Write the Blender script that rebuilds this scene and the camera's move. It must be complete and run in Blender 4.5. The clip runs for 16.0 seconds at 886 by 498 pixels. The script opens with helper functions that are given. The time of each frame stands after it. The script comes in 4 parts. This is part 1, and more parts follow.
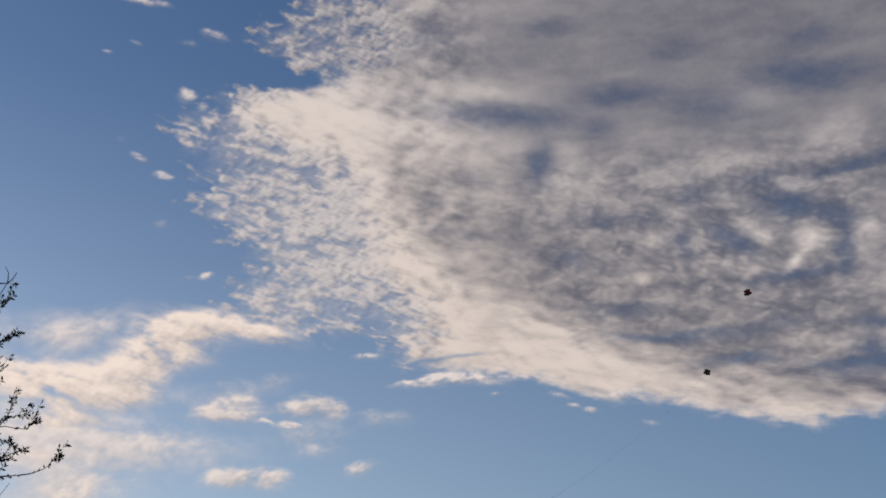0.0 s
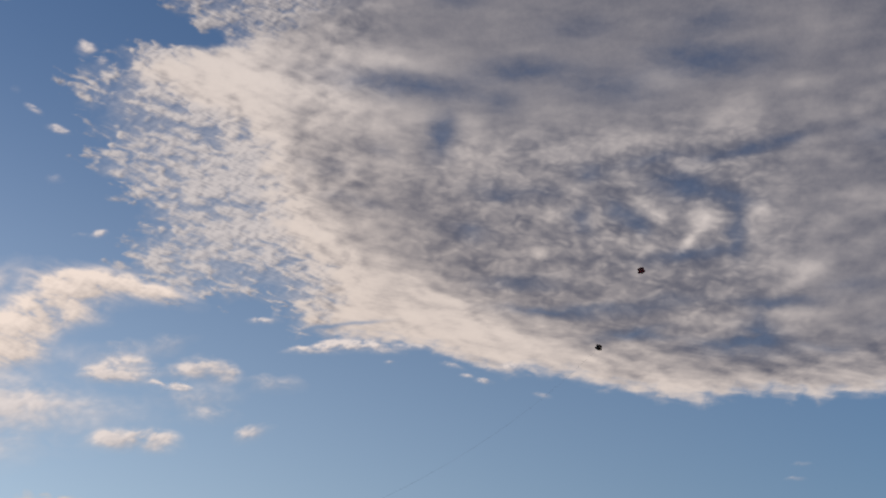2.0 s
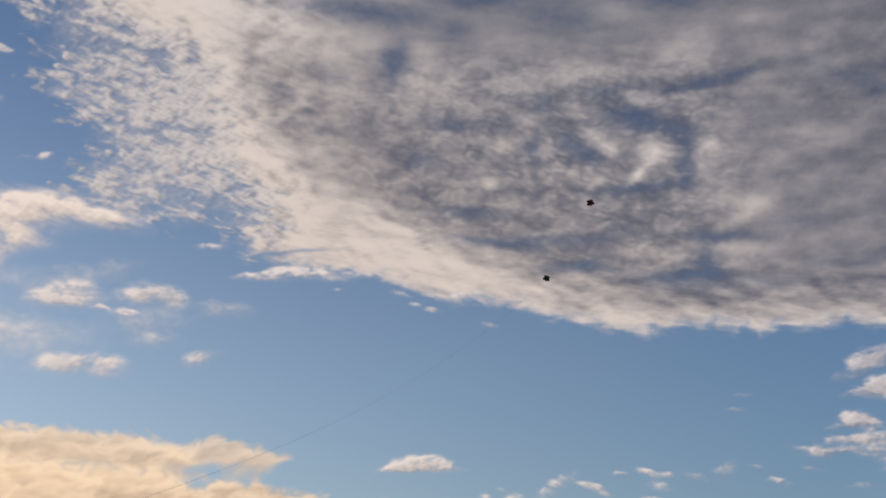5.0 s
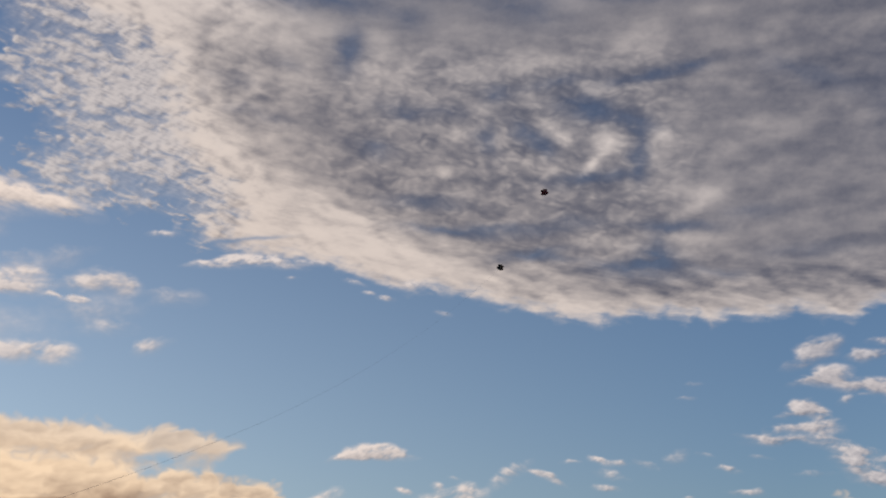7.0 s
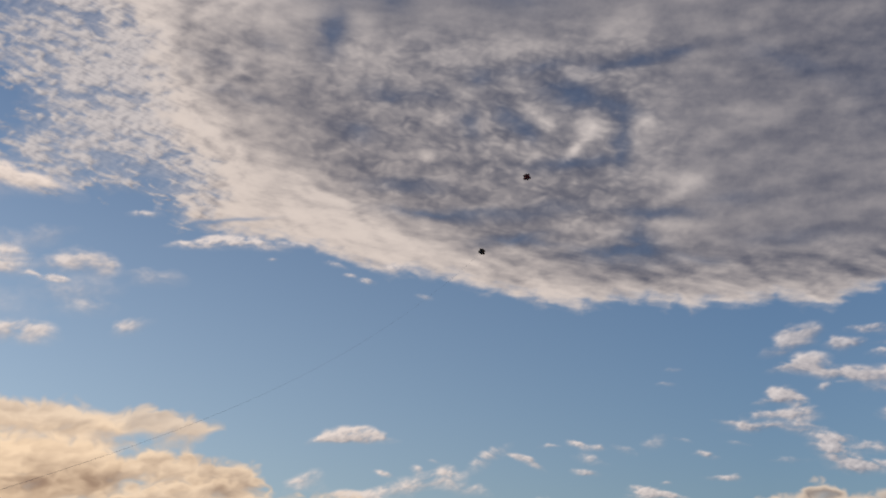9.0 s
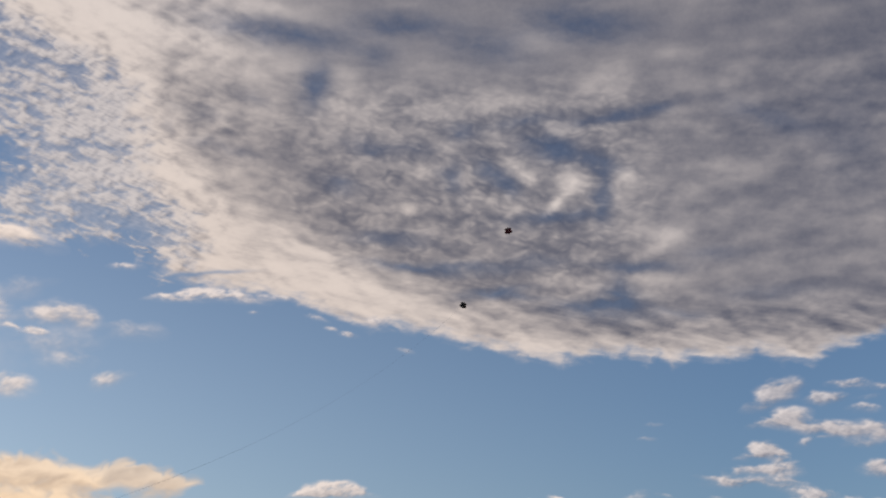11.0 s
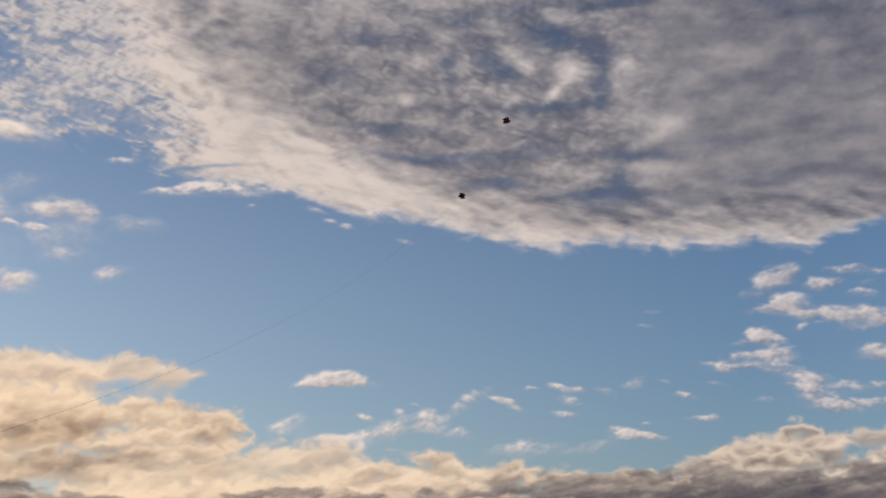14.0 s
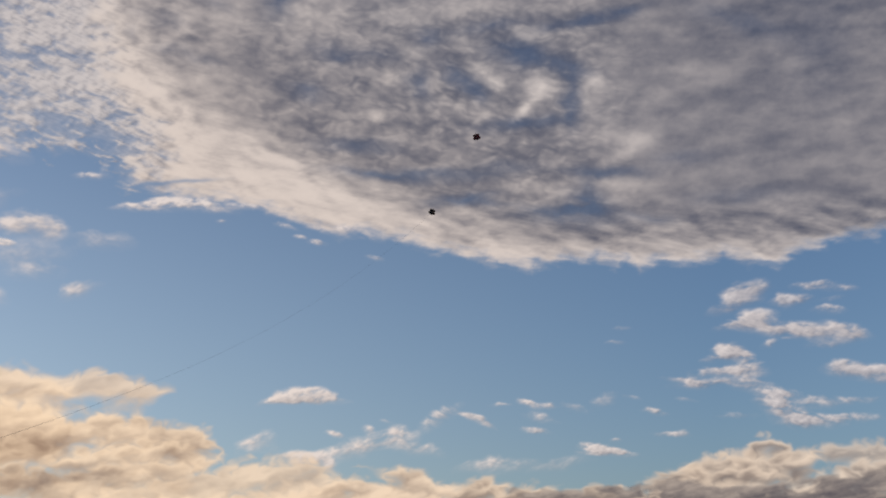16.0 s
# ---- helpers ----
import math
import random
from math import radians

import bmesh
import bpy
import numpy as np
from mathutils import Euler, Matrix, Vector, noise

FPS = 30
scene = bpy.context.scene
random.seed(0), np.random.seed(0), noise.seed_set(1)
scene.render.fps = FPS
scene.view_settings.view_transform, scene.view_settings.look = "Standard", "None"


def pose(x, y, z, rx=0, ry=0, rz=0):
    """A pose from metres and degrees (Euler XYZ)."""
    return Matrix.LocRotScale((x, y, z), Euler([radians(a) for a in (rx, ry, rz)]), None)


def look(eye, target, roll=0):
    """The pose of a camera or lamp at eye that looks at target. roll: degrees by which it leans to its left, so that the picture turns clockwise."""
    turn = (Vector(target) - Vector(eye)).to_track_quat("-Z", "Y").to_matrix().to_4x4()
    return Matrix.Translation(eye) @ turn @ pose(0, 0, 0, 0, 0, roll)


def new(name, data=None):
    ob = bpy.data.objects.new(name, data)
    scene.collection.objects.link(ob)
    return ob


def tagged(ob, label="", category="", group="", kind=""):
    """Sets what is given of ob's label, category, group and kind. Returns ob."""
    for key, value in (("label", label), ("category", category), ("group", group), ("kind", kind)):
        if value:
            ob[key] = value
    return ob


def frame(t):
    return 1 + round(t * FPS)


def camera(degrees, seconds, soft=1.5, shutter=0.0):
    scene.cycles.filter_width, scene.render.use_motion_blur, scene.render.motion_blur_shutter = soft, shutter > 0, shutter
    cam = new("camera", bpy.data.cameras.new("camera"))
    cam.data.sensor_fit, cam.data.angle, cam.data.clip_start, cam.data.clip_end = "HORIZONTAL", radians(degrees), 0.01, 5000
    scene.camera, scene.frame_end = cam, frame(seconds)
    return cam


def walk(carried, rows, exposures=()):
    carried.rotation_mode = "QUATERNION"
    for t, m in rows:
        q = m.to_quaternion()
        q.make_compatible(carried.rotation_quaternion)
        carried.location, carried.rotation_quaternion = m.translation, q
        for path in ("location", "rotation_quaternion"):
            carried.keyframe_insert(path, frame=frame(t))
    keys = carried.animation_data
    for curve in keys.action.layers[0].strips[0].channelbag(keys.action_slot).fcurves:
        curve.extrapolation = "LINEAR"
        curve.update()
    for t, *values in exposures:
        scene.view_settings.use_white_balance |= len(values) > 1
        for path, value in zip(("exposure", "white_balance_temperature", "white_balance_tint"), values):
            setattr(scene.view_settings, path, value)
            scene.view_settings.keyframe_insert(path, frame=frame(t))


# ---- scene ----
# ---- camera: held by hand, turning where it stands ----
cam = camera(39.0, 16.0, soft=1.8)
walk(cam, [
    (0.0, pose(0, 0, 1.6, 114.36, -0.37, -0.00)),
    (0.5, pose(0, 0, 1.6, 113.83, -0.58, -1.06)),
    (1.0, pose(0, 0, 1.6, 113.49, -0.73, -2.45)),
    (1.5, pose(0, 0, 1.6, 113.20, -0.70, -3.87)),
    (2.0, pose(0, 0, 1.6, 112.97, -0.58, -5.13)),
    (2.5, pose(0, 0, 1.6, 112.70, -0.48, -5.95)),
    (3.0, pose(0, 0, 1.6, 112.07, -0.49, -6.29)),
    (3.5, pose(0, 0, 1.6, 111.15, -0.61, -6.48)),
    (4.0, pose(0, 0, 1.6, 110.49, -0.71, -6.73)),
    (6.5, pose(0, 0, 1.6, 109.35, -0.30, -9.28)),
    (7.0, pose(0, 0, 1.6, 109.25, -0.26, -9.71)),
    (7.5, pose(0, 0, 1.6, 109.10, -0.29, -10.01)),
    (8.0, pose(0, 0, 1.6, 108.90, -0.38, -10.26)),
    (8.5, pose(0, 0, 1.6, 108.60, -0.47, -10.53)),
    (9.0, pose(0, 0, 1.6, 108.51, -0.62, -10.72)),
    (9.5, pose(0, 0, 1.6, 109.50, -0.81, -10.89)),
    (9.7, pose(0, 0, 1.6, 110.29, -0.85, -10.94)),
    (11.8, pose(0, 0, 1.6, 110.99, -0.36, -11.80)),
    (12.0, pose(0, 0, 1.6, 110.49, -0.32, -11.47)),
    (12.5, pose(0, 0, 1.6, 109.22, -0.24, -10.87)),
    (13.0, pose(0, 0, 1.6, 107.87, -0.04, -10.70)),
    (13.5, pose(0, 0, 1.6, 106.77, 0.07, -10.95)),
    (14.0, pose(0, 0, 1.6, 105.97, 0.11, -11.44)),
    (14.5, pose(0, 0, 1.6, 105.50, 0.00, -11.99)),
    (15.0, pose(0, 0, 1.6, 105.35, -0.07, -12.39)),
    (15.5, pose(0, 0, 1.6, 105.84, 0.06, -12.59)),
    (16.0, pose(0, 0, 1.6, 106.70, 0.41, -12.78)),
], exposures=[(0.0, 0.0), (3.0, 0.02), (4.0, -0.02), (9.5, -0.03), (11.8, 0.06), (12.5, 0.01), (14.0, -0.02), (15.5, 0.02), (16.0, -0.02)])

# ---- sky and sun: late afternoon, the sun low beyond the tree ----
SUN_AZ, SUN_EL = -75.0, 9.0
world = bpy.data.worlds.new("sky")
scene.world = world
world.use_nodes = True
wt = world.node_tree
wt.nodes.clear()
w_out = wt.nodes.new("ShaderNodeOutputWorld")
w_bg = wt.nodes.new("ShaderNodeBackground")
w_sky = wt.nodes.new("ShaderNodeTexSky")
w_sky.sky_type = "NISHITA"
w_sky.sun_disc = False
w_sky.sun_elevation = radians(SUN_EL)
w_sky.sun_rotation = radians(SUN_AZ)
w_sky.air_density, w_sky.dust_density, w_sky.ozone_density = 1.0, 1.0, 3.0
w_tint = wt.nodes.new("ShaderNodeMix")
w_tint.data_type, w_tint.blend_type = "RGBA", "MULTIPLY"
w_tint.inputs[0].default_value = 1.0
w_tint.inputs[7].default_value = (0.92, 0.885, 0.97, 1.0)
w_bg.inputs["Strength"].default_value = 0.145
wt.links.new(w_sky.outputs[0], w_tint.inputs[6])
# thin haze that whitens the blue towards the horizon
w_xyz = wt.nodes.new("ShaderNodeSeparateXYZ")
w_low = wt.nodes.new("ShaderNodeMapRange")
w_low.interpolation_type = "SMOOTHSTEP"
w_low.inputs["From Min"].default_value, w_low.inputs["From Max"].default_value = 0.58, 0.02
w_haze = wt.nodes.new("ShaderNodeMix")
w_haze.data_type, w_haze.blend_type = "RGBA", "ADD"
w_haze.inputs[7].default_value = (0.885, 0.895, 0.775, 1.0)
w_dir = wt.nodes.new("ShaderNodeTexCoord")
wt.links.new(w_dir.outputs["Generated"], w_xyz.inputs[0])
wt.links.new(w_xyz.outputs["Z"], w_low.inputs["Value"])
w_side = wt.nodes.new("ShaderNodeMapRange")
w_side.inputs["From Min"].default_value, w_side.inputs["From Max"].default_value = -0.35, 0.42
w_side.inputs["To Min"].default_value, w_side.inputs["To Max"].default_value = 2.2, 0.2
w_mul = wt.nodes.new("ShaderNodeMath")
w_mul.operation = "MULTIPLY"
wt.links.new(w_xyz.outputs["X"], w_side.inputs["Value"])
wt.links.new(w_low.outputs[0], w_mul.inputs[0])
wt.links.new(w_side.outputs[0], w_mul.inputs[1])
wt.links.new(w_mul.outputs[0], w_haze.inputs[0])
w_haze.clamp_factor = False
wt.links.new(w_tint.outputs[2], w_haze.inputs[6])
wt.links.new(w_haze.outputs[2], w_bg.inputs["Color"])
wt.links.new(w_bg.outputs[0], w_out.inputs["Surface"])

sun_dir = Vector((math.sin(radians(SUN_AZ)) * math.cos(radians(SUN_EL)), math.cos(radians(SUN_AZ)) * math.cos(radians(SUN_EL)), math.sin(radians(SUN_EL))))
sun = new("sun", bpy.data.lights.new("sun", "SUN"))
sun.data.energy, sun.data.angle, sun.data.color = 2.5, radians(0.5), (1.0, 0.86, 0.68)
sun.matrix_world = look(sun_dir * 300, (0, 0, 0))

EYE = Vector((0.0, 0.0, 1.6))


def way(az, el):
    """Unit vector to an azimuth (right of straight ahead) and elevation in degrees."""
    a, e = radians(az), radians(el)
    return Vector((math.sin(a) * math.cos(e), math.cos(a) * math.cos(e), math.sin(e)))


# ---- cloud fields ----
def lattice(seed):
    r = np.random.RandomState(seed)
    ang = r.rand(256) * 2 * np.pi
    return r.permutation(256), np.cos(ang), np.sin(ang)


def perlin(x, y, seed):
    p, gx, gy = lattice(seed)
    xi, yi = np.floor(x).astype(np.int64), np.floor(y).astype(np.int64)
    xf, yf = x - xi, y - yi
    u, v = xf * xf * xf * (xf * (xf * 6 - 15) + 10), yf * yf * yf * (yf * (yf * 6 - 15) + 10)

    def corner(i, j):
        h = p[(p[(xi + i) & 255] + yi + j) & 255]
        return gx[h] * (xf - i) + gy[h] * (yf - j)

    a = corner(0, 0) * (1 - u) + corner(1, 0) * u
    b = corner(0, 1) * (1 - u) + corner(1, 1) * u
    return (a * (1 - v) + b * v) * 1.5


def fbm(x, y, seed, octaves=5, gain=0.5):
    total, amp = np.zeros_like(x), 1.0
    for o in range(octaves):
        total += perlin(x * 2.03 ** o + 17.3 * o, y * 2.03 ** o - 9.1 * o, seed + o) * amp
        amp *= gain
    return total


def step01(a, b, x):
    t = np.clip((x - a) / (b - a), 0, 1)
    return t * t * (3 - 2 * t)


def blob(x, y, cx, cy, w, h, turn=0.0):
    c, s = math.cos(radians(turn)), math.sin(radians(turn))
    dx, dy = x - cx, y - cy
    return np.exp(-(((dx * c + dy * s) / w) ** 2 + ((dy * c - dx * s) / h) ** 2))


def relief(field, k, up=0.6):
    """Rise of a field away from the low sun at the left (and from below, or from above where up is negative): lit and turned-away flanks."""
    g = np.zeros_like(field)
    g[:, k:-k] += field[:, 2 * k:] - field[:, :-2 * k]
    g[k:-k, :] += up * (field[2 * k:, :] - field[:-2 * k, :])
    return g


def tufts(x, y, seed):
    """Round soft tufts on a jittered lattice: 1 in the middle of each, 0 between them."""
    r = np.random.RandomState(seed)
    jx, jy, size = r.rand(64, 64), r.rand(64, 64), 0.75 + 0.5 * r.rand(64, 64)
    xi, yi = np.floor(x).astype(np.int64), np.floor(y).astype(np.int64)
    best = np.zeros_like(x)
    for i in (-1, 0, 1):
        for j in (-1, 0, 1):
            a, b = (xi + i) & 63, (yi + j) & 63
            d = (xi + i + 0.15 + 0.7 * jx[a, b] - x) ** 2 + (yi + j + 0.15 + 0.7 * jy[a, b] - y) ** 2
            best = np.maximum(best, np.exp(-d / (0.16 * size[a, b])) * size[a, b] / 1.25)
    return best


def spots(x, y, rows):
    """Sum of soft spots: azimuth, elevation, width, height, tilt, strength."""
    total = np.zeros_like(x)
    for cx, cy, w, h, turn, amp in rows:
        near = (np.abs(x - cx) < 3 * max(w, h)) & (np.abs(y - cy) < 3 * max(w, h))
        total[near] += amp * blob(x[near] * 0.9, y[near], cx * 0.9, cy, w, h, turn)
    return total


# places of the sheet where it thins to slate blue, with shadow streaks painted in
GAPS_HIGH = ((2.9, 30.4, 3.63, 0.57, -4, 0.9), (8.9, 31.1, 1.94, 0.52, 0, 0.8), (13.5, 30.2, 2.33, 0.83, -8, 0.5),
             (18.9, 30.9, 2.46, 0.67, -3, 0.85), (16.8, 31.6, 1.30, 0.41, 0, 0.3), (4.8, 28.2, 0.67, 0.98, -12, 1),
             (7.9, 29.6, 0.83, 0.52, 0, 0.4), (5.5, 34.3, 1.17, 0.39, 0, 0.45), (-0.7, 34.1, 1.04, 0.52, 0, 0.35),
             (12, 32.8, 1.55, 0.52, 0, 0.35), (18.9, 32.6, 1.55, 0.57, 0, 0.4), (1.7, 27.4, 0.67, 0.31, -20, 0.25),
             (-0.6, 26.5, 0.78, 0.36, 0, 0.2), (-2.2, 26.7, 0.52, 0.21, 0, 0.15),)
GAPS_MID = ((16.9, 25.5, 1.30, 0.57, -12, 0.9), (19.1, 24.8, 1.17, 0.41, -15, 0.7), (19.3, 23.4, 0.41, 1.09, 0, 0.75),
             (13.7, 24.5, 0.83, 0.41, -35, 0.7), (14.7, 23.7, 0.57, 0.31, -35, 0.5), (19.7, 26.8, 1.81, 0.28, 6, 0.7),
             (15.5, 26.8, 1.55, 0.28, 8, 0.5), (22.1, 27.1, 1.04, 0.26, 10, 0.5), (12.3, 26.3, 0.67, 0.41, 0, 0.6),
             (17, 22.3, 1.81, 0.26, 3, 0.5), (11.9, 24.4, 0.36, 0.57, 0, 0.4),)
GAPS_CORE = ((10, 25.5, 0.88, 0.36, 0, 0.5), (8, 25.4, 0.67, 0.31, 0, 0.4), (11.7, 24, 0.78, 0.36, -45, 0.6), (6.3, 23.7, 0.67, 0.36, 0, 0.45),
             (9.1, 21.2, 1.55, 0.23, -2, 0.4), (10.2, 20, 1.81, 0.23, -3, 0.5), (-0.6, 25.3, 0.78, 0.31, 0, 0.35),
             (1, 25, 1.04, 0.26, -10, 0.3),
             (7.4, 25.6, 1.30, 0.47, -8, 0.5), (6.2, 23.8, 1.04, 0.41, -10, 0.5), (-2.4, 25.9, 0.26, 0.36, 0, 0.35),)
GAPS_SHADOW_LOW = ((9.6, 20.1, 1.94, 0.21, -6, 0.6), (12.1, 20.2, 1.42, 0.21, 0, 0.5), (14, 19, 1.42, 0.23, 8, 0.6), (15.9, 20.4, 1.30, 0.31, 0, 0.4),
             (18.7, 18.4, 1.68, 0.26, 0, 0.5), (8.6, 21.5, 1.55, 0.31, 0, 0.4),
             (27.6, 26.2, 2.07, 0.47, -25, 0.35), (31.1, 25, 1.30, 2.33, 0, 0.12), (19.9, 18.7, 0.93, 0.47, -10, 0.65),
             (21, 20.1, 1.55, 0.18, -5, 0.5), (24.5, 20.4, 1.30, 0.31, 0, 0.3), (18.8, 17.9, 1.81, 0.31, -8, 0.5),
             (22.5, 17.8, 1.30, 0.23, -8, 0.45), (26.9, 18.5, 2.07, 0.34, 0, 0.25),)
GAPS_STREAKS = ((20, 19.1, 0.41, 0.98, 12, 0.42), (19.2, 18.3, 1.29, 0.21, -4, 0.6), (20.8, 19.9, 1.55, 0.18, -5, 0.5), (14.5, 18.8, 1.55, 0.18, -3, 0.6),
                (13.7, 20, 1.81, 0.23, 0, 0.35), (17.1, 22.5, 1.81, 0.23, 3, 0.45), (16.9, 25.6, 0.91, 0.36, -12, 0.3), (14.7, 24.1, 0.57, 0.36, -35, 0.4))
# painted shade of the grey parts (positive) and painted light of the bright ones (negative)
GREYS = ((0.3, 25.8, 1.94, 0.83, 0, 0.08), (3.1, 24.8, 1.81, 0.52, -10, 0.24), (5.1, 24.3, 2.59, 0.93, -10, 0.35),
             (5.9, 22.2, 2.20, 0.88, -20, 0.28), (7.7, 25.3, 2.85, 1.17, 0, 0.25), (12.8, 22.9, 4.66, 1.30, -5, 0.22),
             (9.4, 21.5, 2.59, 0.67, -10, 0.28), (17.8, 20.8, 3.63, 1.04, 0, 0.2), (13.3, 19.7, 3.63, 0.57, 0, 0.25),
             (12.4, 34.1, 9.07, 1.55, 0, 0.42), (3.3, 33.2, 4.66, 0.93, 0, 0.36), (-3.4, 32.7, 0.93, 0.31, 0, 0.3),
             (9.1, 29.3, 3.63, 0.88, 0, 0.15),)
BRIGHTS = ((19.7, 28.7, 0.93, 0.67, 0, -0.18), (16.3, 30.4, 1.42, 0.47, 0, -0.2), (6.3, 28.6, 0.67, 0.47, 0, -0.18),
             (6.4, 27.3, 1.30, 0.73, 0, -0.1), (-2.7, 28.2, 1.04, 0.52, 0, -0.1), (-4.5, 30.2, 5.44, 0.93, -2, -0.3),
             (0.9, 28.8, 2.98, 0.93, 0, -0.14), (2.1, 31.5, 2.20, 0.41, -3, -0.3), (-5.8, 33, 3.89, 1.30, 0, -0.12),)
BRIGHTS_HOOK = ((17.7, 23.9, 0.67, 0.57, 0, -0.6), (17, 23, 0.78, 0.23, 48, -0.5), (15.5, 24.3, 1.19, 0.36, -42, -0.4),
             (20.4, 24, 0.67, 0.62, 0, -0.22), (20.6, 22.7, 0.78, 0.57, -20, -0.18), (17.3, 26.4, 0.67, 0.23, 0, -0.12),
             (20.1, 26.4, 0.93, 0.23, 4, -0.10), (14.1, 27.5, 2.07, 0.41, 4, -0.22), (19.2, 28.2, 1.14, 0.62, 0, -0.1),
             (13.1, 23.4, 0.67, 0.31, -20, -0.25), (14.8, 22.7, 0.67, 0.26, 0, -0.3), (10.2, 24.5, 0.62, 0.41, 0, -0.25),
             (9.7, 22.7, 0.41, 0.31, 0, -0.3), (12.4, 24.2, 0.52, 0.41, 0, -0.2),)
BRIGHTS_EAST = ((21.9, 21.3, 1.55, 0.52, -15, -0.32), (26.1, 23.8, 1.55, 0.47, 15, -0.15),
             (21.8, 19.4, 1.55, 0.36, 0, -0.24), (18.6, 19.1, 0.73, 0.36, 0, -0.3), (21.1, 18.6, 0.78, 0.26, 0, -0.25),
             (22.7, 17.1, 1.42, 0.23, 10, -0.28), (28.7, 18.9, 2.07, 0.57, 0, 0.12), (22.8, 22.8, 0.52, 0.26, 40, -0.2),)


# open blue between the flecks of the western edge
FLECK_BLUE = ((-12, 28.1, 0.88, 0.36, 0, 0.7), (-8.5, 28.1, 1.55, 0.41, -6, 0.6), (-10.4, 25.6, 1.30, 0.57, 0, 0.6),
             (-7.5, 24.2, 0.41, 0.26, 0, 0.6), (-5.4, 24.5, 1.30, 0.36, -6, 0.35), (-8.9, 22.7, 1.30, 0.26, 0, 0.5),
             (-3.6, 21.5, 1.55, 0.57, -12, 0.6), (-5.8, 21.5, 1.55, 0.31, 0, 0.45), (-7.1, 33.8, 1.55, 0.36, 0, 0.6),
             (-9.8, 32.3, 0.78, 0.52, 0, 0.5), (-8.7, 31.3, 0.78, 0.31, 0, 0.5), (-13.4, 26.5, 0.67, 0.41, 0, 0.4),
             (-2.5, 20.5, 0.78, 0.57, 0, 0.6), (-5.1, 29.4, 1.04, 0.36, 0, 0.15),)
FLECK_WHITE = ((-13.5, 29.4, 0.78, 0.41, -10, -0.35), (-13.5, 28.7, 0.78, 0.26, -6, -0.3), (-12, 26.3, 1.04, 0.36, -8, -0.35),
             (-11.4, 31.2, 1.04, 0.36, 0, -0.4), (-10.4, 30.7, 1.04, 0.41, -8, -0.4), (-8.1, 23.5, 1.04, 0.36, 0, -0.35),
             (-9.7, 21.9, 1.55, 0.41, 0, -0.4), (-7.1, 25.3, 1.04, 0.47, 0, -0.2), (-4.9, 26, 1.55, 0.62, 0, -0.3),
             (-8.2, 32.3, 1.55, 0.41, 0, -0.2), (-7.2, 34.9, 1.55, 0.47, 0, -0.3), (-11.1, 22.6, 0.78, 0.21, 0, -0.2),
             (-4.2, 23.7, 1.30, 0.47, 0, -0.3),)


# broader painted shade, then shade and light for the eastern part
GREYS_WIDE = (
    (7.4, 28.3, 2.59, 1.81, 0, 0.13), (5.8, 25.2, 1.55, 1.29, 0, 0.06), (2.6, 25.3, 2.33, 0.91, -15, 0.12), (5.7, 23.3, 2.59, 1.04, -20, 0.12),
    (9.7, 21.6, 2.59, 0.65, -8, 0.12), (-2.1, 23.5, 1.55, 1.55, -30, -0.1), (3.3, 28.7, 3.62, 1.55, 0, 0.14), (6.3, 33.2, 5.18, 2.07, 0.0, 0.48),
    (-1.0, 34.1, 2.33, 1.55, 0.0, 0.12), (19.0, 20.3, 1.55, 0.78, 0.0, -0.08),
)
EAST_GREYS = (
    (27.1, 26.3, 1.81, 0.57, -5, 0.14), (30.4, 23.9, 1.55, 0.52, -5, 0.14), (24.2, 22.9, 2.07, 0.57, 0, 0.06), (25.1, 20.1, 1.42, 0.41, -8, 0.12),
    (26, 19.1, 1.04, 0.31, 20, 0.08), (28.5, 18.5, 1.55, 0.31, 0, 0.12), (21, 23.2, 0.65, 0.31, 0, 0.15), (30.2, 17.6, 1.55, 0.65, 0, 0.05),
    (23.4, 19.1, 0.52, 0.31, 0, 0.1), (31.9, 27.3, 1.55, 1.55, 0, 0.08),
)

EAST_LIGHTS = (
    (23.2, 29.4, 0.78, 0.21, -5, -0.06), (25.7, 24.2, 1.16, 0.36, 10, -0.1), (20.5, 23.9, 1.04, 0.52, 0, -0.16),
    (19.7, 22.8, 0.65, 0.52, 0, -0.12), (22.5, 21.6, 0.78, 0.47, -15, -0.14), (21.7, 20.8, 0.91, 0.26, 25, -0.16), (21.3, 19.4, 0.72, 0.36, 0, -0.18),
    (22.5, 19.3, 0.72, 0.21, 0, -0.14), (22.3, 17.8, 0.78, 0.21, 0, -0.08), (29.1, 19.3, 1.55, 0.36, 10, -0.07), (23.3, 16.7, 1.16, 0.31, 8, -0.16),
    (17.5, 18.8, 0.52, 0.23, 0, -0.2), (16.9, 19.6, 0.65, 0.23, 0, -0.18), (18.7, 20.7, 0.65, 0.21, 0, -0.12),
)

